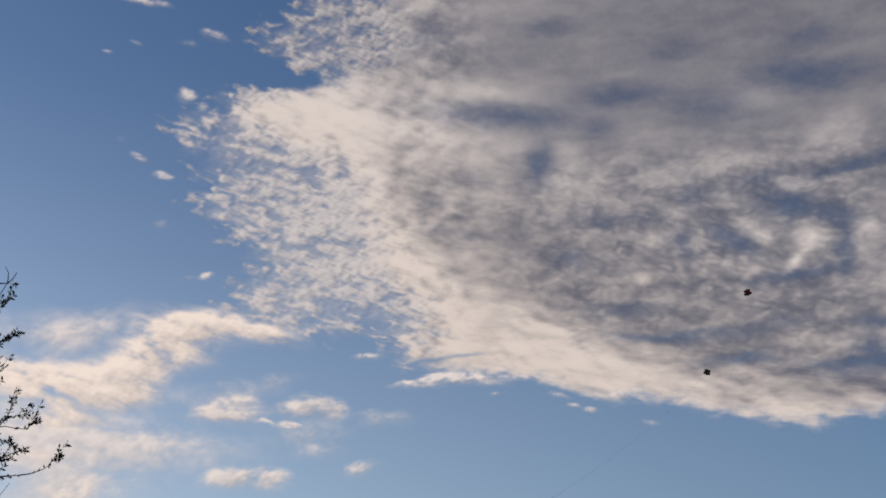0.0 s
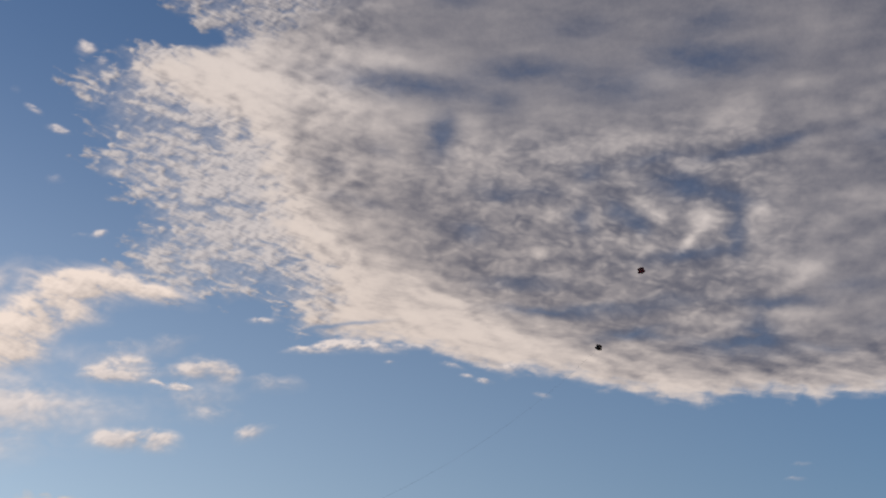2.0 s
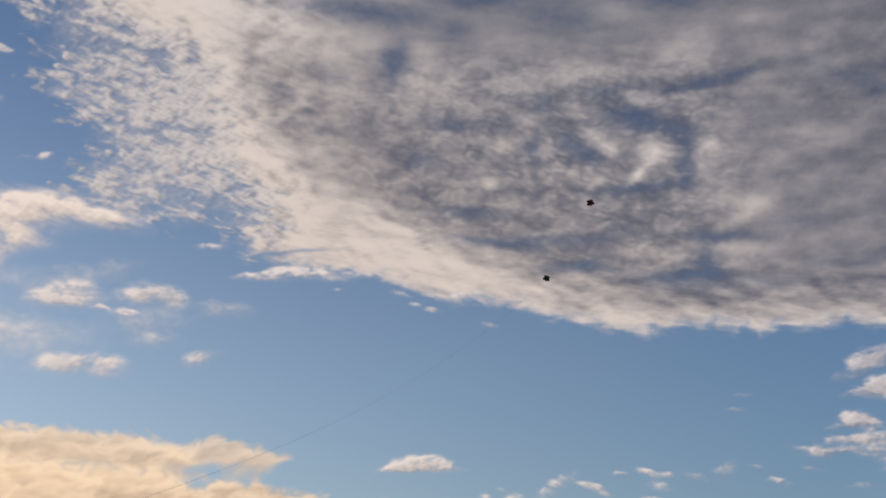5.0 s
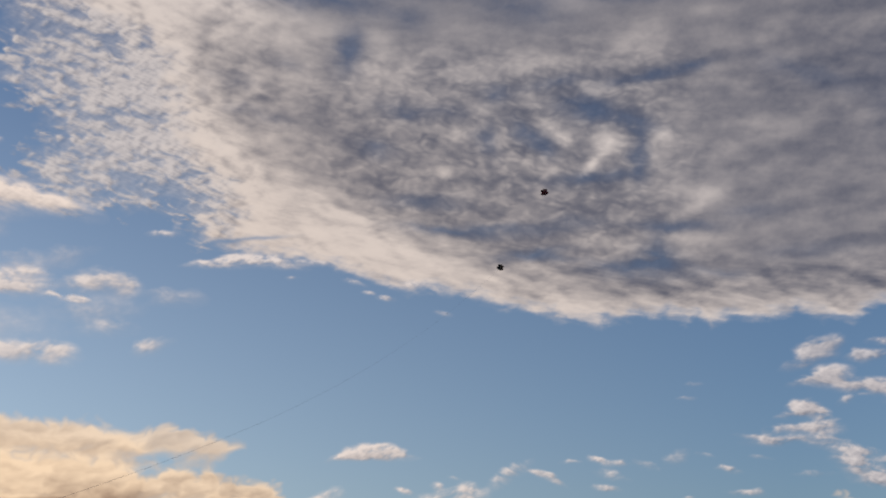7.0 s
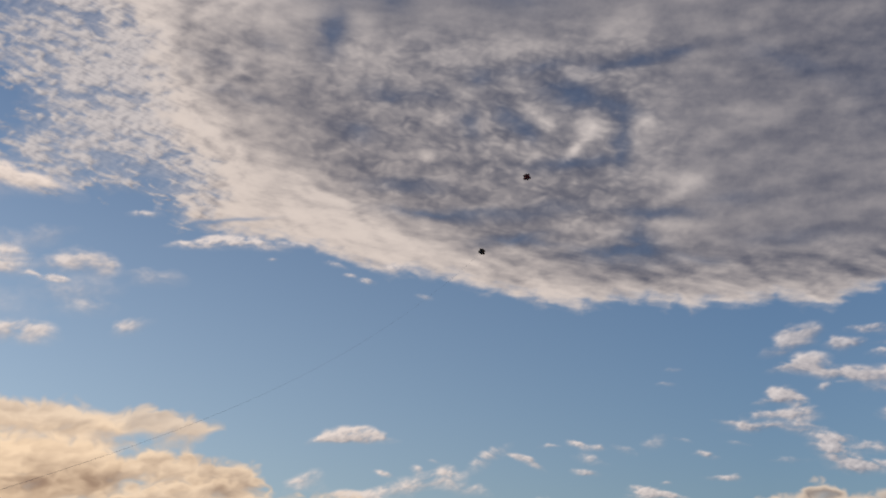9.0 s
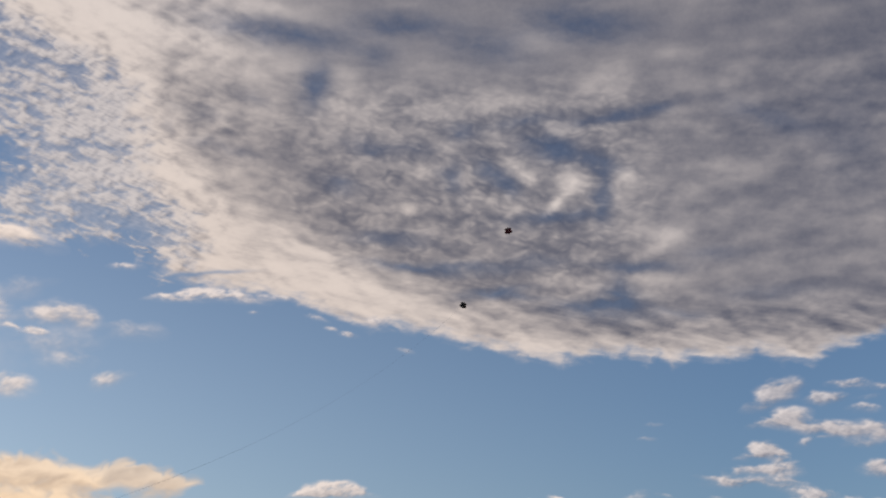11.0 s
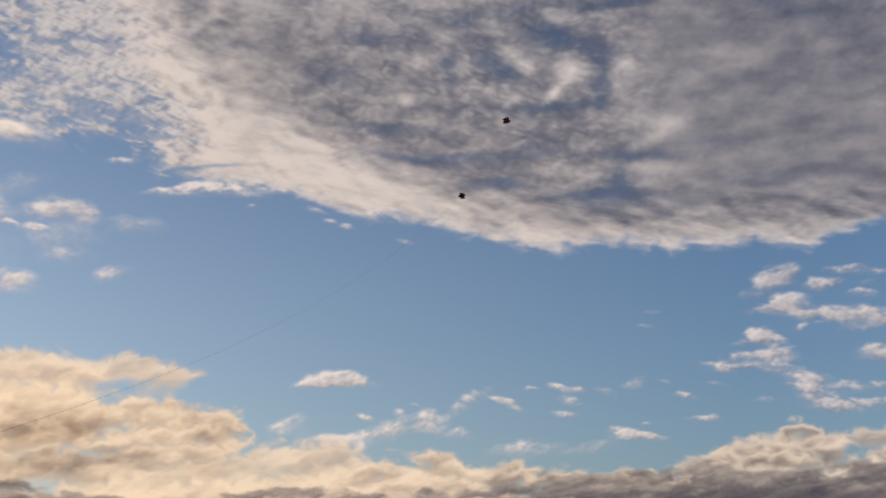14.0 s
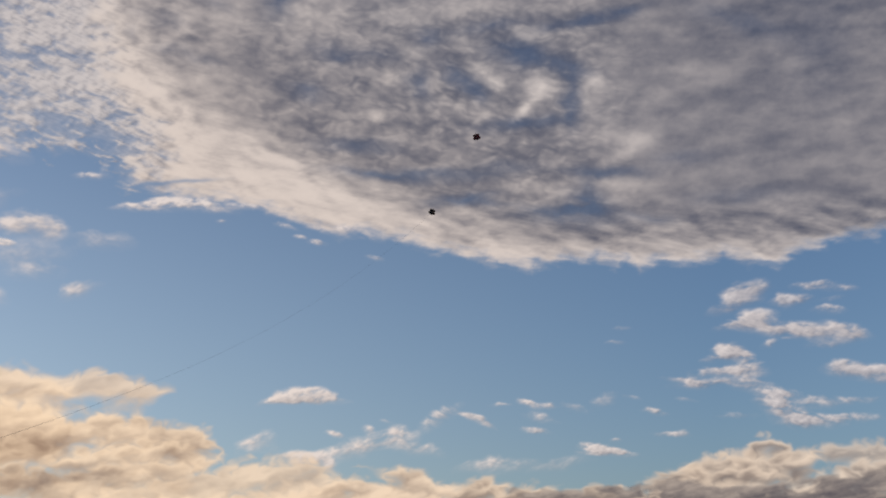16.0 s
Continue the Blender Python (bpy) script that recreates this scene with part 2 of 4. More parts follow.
FLECK_BLUE_WEST = (
    (-10.4, 27.5, 2.33, 0.78, -5, 0.3),
    (-8.3, 33.8, 0.65, 0.26, 0, 0.7), (-6.3, 33.7, 0.39, 0.26, 0, 0.6), (-4.4, 34.1, 1.55, 0.18, 0, 0.6), (-8.4, 31.5, 0.78, 0.36, -15, 0.9),
    (-6.7, 27.8, 0.78, 0.21, -8, 0.5), (-8.5, 28.5, 0.78, 0.26, -10, 0.4), (-10.5, 27.9, 1.04, 0.26, -15, 0.4), (-5.5, 27.6, 0.39, 0.21, 25, 0.5),
    (-7.1, 24.4, 0.52, 0.26, 0, 0.5), (-10, 26.1, 1.29, 0.36, -5, 0.35), (-4.8, 24.3, 0.65, 0.21, -30, 0.35), (-6.4, 21.9, 1.29, 0.31, -8, 0.4),
    (-9.5, 23, 1.04, 0.31, -10, 0.45), (-2.7, 20.5, 0.78, 0.31, 0, 0.8), (-5.2, 21.2, 1.55, 0.26, -8, 0.3),
)

FLECK_WHITE_WEST = (
    (-9.9, 30.9, 1.04, 0.36, -8, -0.5), (-11.1, 31.4, 0.78, 0.16, 0, -0.4), (-7.2, 34.9, 1.81, 0.36, -3, -0.4), (-12.5, 33.4, 0.78, 0.18, -10, -0.5),
    (-10.7, 33.8, 0.65, 0.18, 10, -0.4), (-8.3, 32.9, 0.65, 0.21, -15, -0.35), (-7, 32.4, 0.78, 0.31, 0, -0.35), (-6.6, 30, 2.85, 0.57, -4, -0.3),
    (-13.7, 29.2, 0.52, 0.36, -10, -0.3), (-13.6, 28.4, 0.65, 0.16, 0, -0.3), (-8.4, 23.3, 0.65, 0.26, 0, -0.4), (-10.7, 27, 1.04, 0.36, -10, -0.3),
    (-3.2, 26.1, 0.39, 0.65, 25, -0.5), (-6.6, 25.2, 0.78, 0.26, 0, -0.25), (-4.2, 23.5, 1.29, 0.31, -5, -0.3), (-11, 24.3, 0.65, 0.13, 5, -0.4),
)

SLITS = (
    (-1.3, 19.2, 1.16, 0.1, 9, 0.9), (0.9, 19.5, 1.04, 0.08, 8, 0.6),
)


def puffs_at(x, y, turn, across, along, seed):
    """Rows of soft round tufts, the rows falling to the right by turn degrees."""
    c, s = math.cos(radians(turn)), math.sin(radians(turn))
    return tufts((x * c - y * s) * across, (y * c + x * s) * along, seed)


def sheet_field(az, el):
    """The broad altocumulus sheet: opacity, painted shade and warmth."""
    x, y = az * 0.89, el
    wx, wy = fbm(x * 0.33, y * 0.45, 11, 3), fbm(x * 0.33 + 40, y * 0.45, 12, 3)
    fx, fy = fbm(x * 0.9, y * 1.4, 13, 3), fbm(x * 0.9 + 30, y * 1.4, 14, 3)
    ax, ay = az + 0.20 * fx, el + 0.13 * fy
    u, v = x * 0.985 - 0.17 * y, y * 0.985 + 0.17 * x
    cells = fbm(u * 1.25 + 0.3 * fx, v * 2.7 + 0.3 * fy, 21, 4, 0.5)
    fibres = fbm(u * 0.8 + 0.2 * fx, v * 4.2 + 0.3 * fy, 36, 4, 0.5)
    strokes = fbm((x * 0.94 - y * 0.34) * 1.3 + 0.3 * fx, (y * 0.94 + x * 0.34) * 4.6 + 0.4 * fy, 66, 4, 0.55)
    flock = puffs_at(x + 0.35 * fx + 0.15 * wx, y + 0.22 * fy, 12, 1.45, 3.1, 71) - 0.5
    broad = fbm(x * 0.8, y * 1.2, 45, 3)
    streak = fbm(u * 0.30, v * 1.3, 51, 4, 0.5)
    bands = fbm(x * 0.40 + 0.10 * y + 0.2 * wx, y * 1.9 - 0.12 * x + 0.3 * fy, 57, 4, 0.5)
    # the outline: the lower edge with its lobes, the western edge with its notch
    low = np.interp(ax, (-16, -11.8, -10, -7.9, -4.1, -2.8, -2.6, -1.9, -0.2, 4.6, 5.7, 7.3, 9.1, 10.9, 12.5, 14.5, 16.7, 18.5, 20.1, 21.1, 21.5, 22.1, 23.2, 24.7, 26, 27.2, 28.4, 29.8, 31.7, 38),
                    (20.6, 20.8, 20.3, 19.7, 20.1, 19.8, 19.3, 18.9, 18.65, 18.2, 17.7, 17.25, 17.25, 17, 16.45, 16.1, 15.6, 15.9, 15.9, 15.5, 15.8, 15.3, 15.75, 15.4, 15.8, 15.3, 15.15, 15.8, 16.1, 16.4))
    left = np.interp(ay, (20.6, 22.1, 22.9, 23.5, 24.2, 24.9, 25.5, 26.3, 27.3, 28.4, 29.6, 30.8, 31.3, 31.5, 31.7, 32.7, 33.3, 34, 34.7, 35.3, 42),
                     (-11.8, -11, -10.9, -10.4, -11.2, -11.6, -13.4, -13.1, -13, -14.4, -14.3, -12.5, -11, -8, -7, -9.7, -11.5, -10.8, -9.6, -9, -8))
    whole = np.interp(ay, (19.2, 20.8, 21.8, 23.3, 24.8, 26.9, 28.4, 29.2, 30.1, 30.9, 32, 33.6, 35.6, 42),
                      (-1.9, -0.8, -1.5, -2.8, -3.6, -4.1, -5.6, -9.1, -10.7, -8.7, -4.6, -1.9, -2.9, -3))
    over, inside = ay - low, np.minimum((ay - low) * 2.0, ax - left)
    arc = np.interp(ax, (-14, -10.7, -6.8, -4.2, -2.7, 0.9, 5.8, 11, 18.5, 30, 38), (31.5, 30.8, 29.8, 27.3, 24.1, 21.3, 19.5, 17.8, 16.5, 16.1, 16.1))
    above = ay - arc
    fleck = step01(1.3, -1.5, az - whole + 1.0 * broad + 0.5 * cells)
    sx, sy = az + 0.16 * fx + 0.08 * cells, el + 0.11 * fy
    gaps = spots(sx, sy, GAPS_HIGH) + spots(sx, sy, GAPS_MID) + 0.6 * spots(sx, sy, GAPS_CORE) + spots(sx, sy, GAPS_SHADOW_LOW) + spots(sx, sy, GAPS_STREAKS)
    gaps = np.clip(gaps * (1 + 0.25 * cells + 0.25 * broad), 0, 1.1)
    # flecks: few and small at the edge, merging inwards
    drawn = step01(-6.0, -2.0, az + 0.5 * (23 - el))
    clumps = fbm(u * 0.62 + 0.3 * wx, v * 1.35 + 0.3 * wy, 85, 3, 0.5)
    f = 0.50 * cells + 0.26 * flock + (0.14 + 0.34 * drawn) * strokes + 0.20 * fibres + 0.42 * clumps
    level = np.interp(inside, (-1.0, 0, 0.8, 2.2, 4.5, 7.5), (0.95, 0.48, 0.22, 0.02, -0.20, -0.42)) + 0.18 * wx
    level = level + 0.55 * (spots(ax, ay, FLECK_BLUE_WEST) + spots(ax, ay, FLECK_WHITE_WEST)) + 0.25 * (spots(ax, ay, FLECK_BLUE) + spots(ax, ay, FLECK_WHITE))
    rise = f - level
    cover = step01(-0.42, 0.38, rise)
    veil = 0.35 * step01(0.2, 3.4, inside + broad)
    torn = (veil + (0.88 - veil) * cover) * step01(-0.9, 0.3, inside + 0.4 * f)
    solid = step01(-0.34, 0.78, over + 0.18 * cells + 0.24 * fibres) * step01(-0.5, 0.8, inside + 0.4 * f)
    slit = np.clip(spots(az + 0.15 * fx, el + 0.05 * fy, SLITS), 0, 0.8)
    opacity = fleck * torn + (1 - fleck) * solid * (1 - 0.30 * gaps) * (1 - slit)
    # tones: sunlit rim and flanks, shaded interior, all painted in
    core = blob(x, y, 12.2, 23.2, 6.0, 2.4, -14)
    inner = step01(0.6, 2.6, above) * step01(29.5, 26.5, el)
    east = step01(19.0, 24.0, az)
    calm = 1 - 0.6 * step01(27.5, 30.5, el) * step01(-3, 5, az)
    waves = puffs_at(x + 0.22 * fx, y + 0.16 * fy, 30, 1.6, 2.8, 72) - 0.45
    dapple = puffs_at(x + 0.25 * fx, y + 0.18 * fy, 8, 1.9, 3.3, 73) - 0.45
    lumps = fbm(u * 0.7 + 0.2 * fx, v * 1.5 + 0.2 * fy, 41, 4, 0.5)
    width = (2.4 - 1.0 * step01(6, 17, az)) + 4.5 * step01(1, -7, az)
    macro = 0.03 + 0.15 * step01(5, 14, az) * step01(0.2, 1.2, over) + 0.20 * inner * step01(-1, 4, az) + 0.14 * core
    macro += 0.46 * step01(0.0, 1.0, (above + 0.3 * broad + 0.03 * np.clip(az - 5, 0, 20)) / width) * (1 - 0.55 * step01(-2.5, -8, az))
    macro += 0.46 * step01(10, 26, az + 0.5 * above) * step01(0.0, 1.8, above + 0.2) + 0.34 * step01(26.5, 31.0, el) * step01(-3, 7, az)
    macro += spots(sx, sy, GREYS) + 0.26 * step01(20.0, 31.0, az) * step01(17.0, 21.0, el) + spots(sx, sy, GREYS_WIDE) + spots(sx, sy, EAST_GREYS)
    macro = 0.80 * np.tanh(macro / 0.80) + 0.42 * gaps + spots(sx, sy, BRIGHTS) + spots(sx, sy, BRIGHTS_HOOK) + 0.7 * spots(sx, sy, BRIGHTS_EAST) + 1.15 * spots(sx, sy, EAST_LIGHTS)
    grain = 0.85 * waves * core + 0.6 * dapple * (1 - 0.6 * core) * (0.25 + 0.75 * step01(0, 7, az)) + (0.25 + 0.25 * step01(1, 6, az)) * lumps
    shade = macro - inner * step01(0.6, 2.2, over) * (1 - 0.85 * east) * (0.27 * grain + 0.10 * relief(grain, 3, -0.3))
    shade += calm * (1 - 0.5 * east) * (0.08 * streak - 0.08 * bands) - 0.09 * calm * broad - 0.08 * east * (fbm(x * 0.35, y * 0.8, 91, 2) + 0.6 * fbm(x * 0.25 + 0.1 * y, y * 1.3, 93, 2))
    veins = fbm(u * 0.5 + 0.4 * wx, v * 1.7 + 0.3 * wy, 61, 4, 0.55)
    rim = step01(3.2, 0.6, above)
    shade += rim * (1 - fleck) * (0.04 - 0.05 * fibres - 0.04 * cells - calm * (0.13 * veins + 0.14 * relief(veins, 4)))
    shade += 0.09 * step01(8, 15, az) * step01(2.2, 0.8, over) - 0.08 * step01(0.8, 0.2, over + 0.2 * fibres) * step01(-1, 3, az)
    west = step01(4, -2, az) * (1 - fleck)
    shade += west * (0.05 - 0.09 * lumps - 0.07 * broad - 0.16 * relief(lumps, 5, -0.3))
    # lumpy western part, between the flecks and the whole sheet
    lumpy = step01(3.4, -1.5, az - whole + 0.8 * broad) * step01(30.5, 28.5, el + 0.3 * (az + 5))
    knots = f + 0.35 * fbm(u * 3.1 + 0.4 * fx, v * 6.0 + 0.4 * fy, 81, 3, 0.55)
    body = 0.34 - 0.26 * np.clip(rise, -0.3, 0.75) - 0.12 * (knots - f) - 0.44 * relief(knots, 2, -0.45) + 0.16 * step01(1.5, 0.0, inside) + 0.24 * step01(31.6, 32.4, el)
    shade = shade * (1 - 0.8 * fleck) + 0.8 * fleck * body - lumpy * (1 - fleck) * (0.20 * f - 0.07 + 0.20 * relief(knots, 2, -0.45) + 0.16 * relief(clumps + 0.6 * cells, 4, -0.45))
    shade = np.where(shade < 0.16, 0.16 * np.exp((shade - 0.16) / 0.16), shade)
    shade = np.where(shade > 0.6, 0.6 + 0.42 * np.tanh((shade - 0.6) / 0.42), shade)
    shade += 0.10 * step01(19, 33, az) * step01(19, 28, el) + 0.06 * step01(31, 34, el) * step01(6, 14, az)
    warmth = np.clip(0.36 - 0.025 * (el - 18) - 0.012 * az, 0, 1) * (1 - fleck)
    return opacity, np.clip(shade, 0, 1.15), warmth


def soft_field(az, el, rows, seed, fibre, turn, bright, warm):
    """A soft cloud gathered from overlapping billows."""
    x, y = az * math.cos(radians(rows[0][1])), el
    size = max(0.45, min(1.35, rows[0][3] * 1.9))
    wx, wy = fbm(x / size * 0.45, y / size * 0.6, seed, 2), fbm(x / size * 0.45 + 15, y / size * 0.6, seed + 4, 2)
    body = spots(az + 0.30 * size * wx, el + 0.14 * size * wy, rows)
    c, s = math.cos(radians(turn)), math.sin(radians(turn))
    u, v = x * c + y * s, y * c - x * s
    grain = fbm(u / size * 0.6 + 0.3 * wx, v / size * (1.0 + 1.4 * fibre) + 0.3 * wy, seed + 8, 4, 0.55)
    rag = fbm(u / size * 2.0, v / size * 3.0, seed + 12, 3, 0.55)
    # where in its billow a place lies: above or below the middle
    height, weight = np.zeros_like(x), np.full_like(x, 1e-3)
    for cx, cy, w, h, tilt, amp in rows:
        part_of = blob(az * 0.9, el, cx * 0.9, cy, 1.3 * w, 1.3 * h, tilt)
        height += part_of * np.clip((el - cy - math.tan(radians(tilt)) * (az - cx) * 0.9) / h, -2, 2)
        weight += part_of
    height = height / weight + 0.25 * grain
    crisp = step01(-0.4, 0.6, height) * (0.25 if rows[0][2] > 1.8 else 1.0)
    dens = body * (1 + (0.50 + 0.35 * fibre) * grain + 0.16 * rag)
    opacity = step01(0.20 * crisp, 1.50 - 0.45 * crisp, dens) * min(0.94, 0.50 + 0.36 * rows[0][5])
    # sunlit tops and left flanks, greyer undersides, painted into the tone
    shade = bright + 0.12 + 0.16 * step01(10, 24, az) - 0.17 * height - 0.28 * relief(body, 3, -0.5) - 0.16 * grain - 0.08 * rag - 0.16 * relief(grain + 0.5 * rag, 2, -0.5)
    return opacity, np.clip(shade, 0, 1), np.clip(warm - (az - 5) * 0.012, 0.0, 1) * np.ones_like(az)


def bank_field(az, el, tops, base, seed, grey, patches, size, rows, body, floor, flat, soft, warm):
    """Cumulus heaped in overlapping billows below a line of tops, the nearer ones lower: opacity, painted shade and
    warmth.
    """
    x, y = az * 0.98, el
    r = np.random.RandomState(seed)
    wx, wy = fbm(x * 0.8, y * 1.3, seed, 3), fbm(x * 0.8 + 20, y * 1.3, seed + 1, 3)
    puffs = fbm(x * 1.6 + 0.3 * wx, y * 3.2 + 0.3 * wy, seed + 5, 3, 0.5)
    layer = fbm(x * 0.22 + 0.1 * y, y * 1.3 + 0.3 * wx, seed + 17, 3, 0.5)
    folds = fbm(x * 0.5 + 0.3 * wx, y * 2.0 - 0.45 * x, seed + 21, 4, 0.55)
    detail = 1.55 - soft
    line = np.interp(az, tops[0::2], tops[1::2])
    depth = line - el
    opacity = body * step01(-0.1, 0.9, depth - 0.25 + 0.35 * puffs + 0.3 * wy)
    shade = floor + 0.16 + grey * step01(0.1, 1.6, depth) + detail * (0.26 * layer + 0.14 * folds)
    az0, az1 = tops[0], tops[-2]
    for k in range(rows):
        at = az0 + r.rand() * size
        while at < az1:
            w, h = size * r.uniform(0.45, 1.1), size * r.uniform(0.14, 0.30) * flat
            top = np.interp(at, tops[0::2], tops[1::2]) - k * size * 0.24 * flat + r.uniform(-0.12, 0.12) * size - 0.5 * h
            tilt = r.uniform(-0.16, 0.04)
            c0, c1 = np.searchsorted(az[0], (at - 1.5 * w, at + 1.5 * w))
            r0, r1 = np.searchsorted(el[:, 0], (top - 2.2 * h, top + 1.8 * h))
            here = (slice(r0, r1), slice(c0, c1))
            if r1 > r0 and c1 > c0:
                a = (az[here] - at + 0.16 * size * wx[here]) / w
                b = (el[here] - top - tilt * (az[here] - at) + 0.10 * size * wy[here]) / h
                dens = 1 - a * a - np.where(b > 0, b * b, 0.30 * b * b) + 0.30 * puffs[here] + 0.15 * wy[here] + 0.30 * (soft - 0.55) * folds[here]
                m = step01(0.0, soft, dens) * np.where(b > 0, 1.0, step01(-1.9, 0.1, b)) * (0.55 + 0.45 * body)
                # painted sunlight on each crown's upper left, painted shade at its base
                lit = floor + 0.11 * k * grey + grey * 0.75 * step01(0.70, -0.75, b - 0.40 * a) + detail * (0.18 * layer[here] + 0.16 * folds[here] - 0.08 * puffs[here])
                shade[here] = shade[here] * (1 - m) + lit * m
                opacity[here] = opacity[here] + (1 - opacity[here]) * m
            at += w * r.uniform(0.7, 1.5)
    shade = shade + spots(az + 0.4 * wx, el + 0.15 * wy, patches)
    shade = np.where(shade > 0.55, 0.55 + 0.40 * np.tanh((shade - 0.55) / 0.40), shade) + 0.10 * detail * folds * step01(0.4, 0.8, shade)
    opacity = opacity * step01(base - 0.8, base + 0.3, el)
    return opacity, np.clip(shade, 0, 1.1), warm * np.clip(0.92 - (az + 8) * 0.019, 0.10, 1)


def billow(x, y, seed):
    """Rounded heads with creases between them, 0 to about 1."""
    return 1.15 * np.abs(perlin(x, y, seed)) + 0.45 * np.abs(perlin(2.1 * x + 5, 2.1 * y, seed + 1))


def layer_field(az, el, layers, patches, seed, warm):
    """Cumulus heaped in layers, the farther first. Each layer: its line of tops, depth, painted lit tone at the top and
    shaded tone below, opacity, height of its heads.
    """
    x, y = az * 0.98, el
    wx, wy = fbm(x * 0.8, y * 1.3, seed, 3), fbm(x * 0.8 + 20, y * 1.3, seed + 1, 3)
    folds = fbm(x * 0.36 + 0.15 * wx + 0.3 * y, y * 1.25 - 0.24 * x + 0.15 * wy, seed + 21, 4, 0.38)
    fine = fbm(x * 1.2 + 0.3 * wx, y * 2.4 - 0.4 * x + 0.2 * wy, seed + 31, 3, 0.4)
    opacity, shade = np.zeros_like(az), np.full_like(az, 0.3)
    for k, (tops, depth, lit, dark, solid, lobe) in enumerate(layers):
        a0, a1 = tops[0], tops[-2]
        heads = billow(x * 0.95 + 0.25 * wx + 7.7 * k, y * 1.3 + 0.2 * wy, seed + 40 + 5 * k)
        top = np.interp(az + 0.12 * wx, tops[0::2], tops[1::2]) + lobe * (2.8 * heads - 1.2) + 0.03 * fine
        below = top - el
        ends = step01(a0 - 0.3, a0 + 0.4, az + 0.3 * wx) * step01(a1 + 0.3, a1 - 0.4, az + 0.3 * wx)
        reach = depth * (0.25 + 0.75 * step01(a0 - 0.2, a0 + 1.6, az) * step01(a1 + 0.2, a1 - 1.6, az))
        cover = step01(0.0, 0.22 + 0.26 * depth, below + 0.14 * folds) * step01(1.9 * reach, 0.8 * reach, below + 0.35 * depth * folds) * ends * solid
        # crest painted sunlit, tone darkening into shade further down
        tone = lit + (dark - lit) * step01(0.22 * depth, 1.0 * depth, below + 0.28 * depth * folds + 0.10 * depth * wx) + 0.17 * folds + 0.05 * fine - 0.12 * heads * step01(0.8 * depth, 0.0, below)
        shade = shade * (1 - cover) + tone * cover
        opacity = opacity + (1 - opacity) * cover
    shade = shade - 0.10 * relief(folds + 0.4 * fine, 3, -0.6) + spots(az + 0.4 * wx, el + 0.15 * wy, patches)
    shade = np.where(shade > 0.55, 0.55 + 0.45 * np.tanh((shade - 0.55) / 0.45), shade)
    return opacity, np.clip(shade, 0, 1.1), warm * np.clip(0.92 - (az + 8) * 0.019, 0.10, 1) * (1 - 0.40 * step01(8.8, 11.0, el))


# ---- end of cloud fields ----


# ---- materials ----
def node_material(name):
    m = bpy.data.materials.new(name)
    m.use_nodes = True
    m.node_tree.nodes.clear()
    return m, m.node_tree.nodes, m.node_tree.links


def srgb(r, g, b):
    return tuple((c / 255 / 12.92) if c < 10 else ((c / 255 + 0.055) / 1.055) ** 2.4 for c in (r, g, b)) + (1.0,)


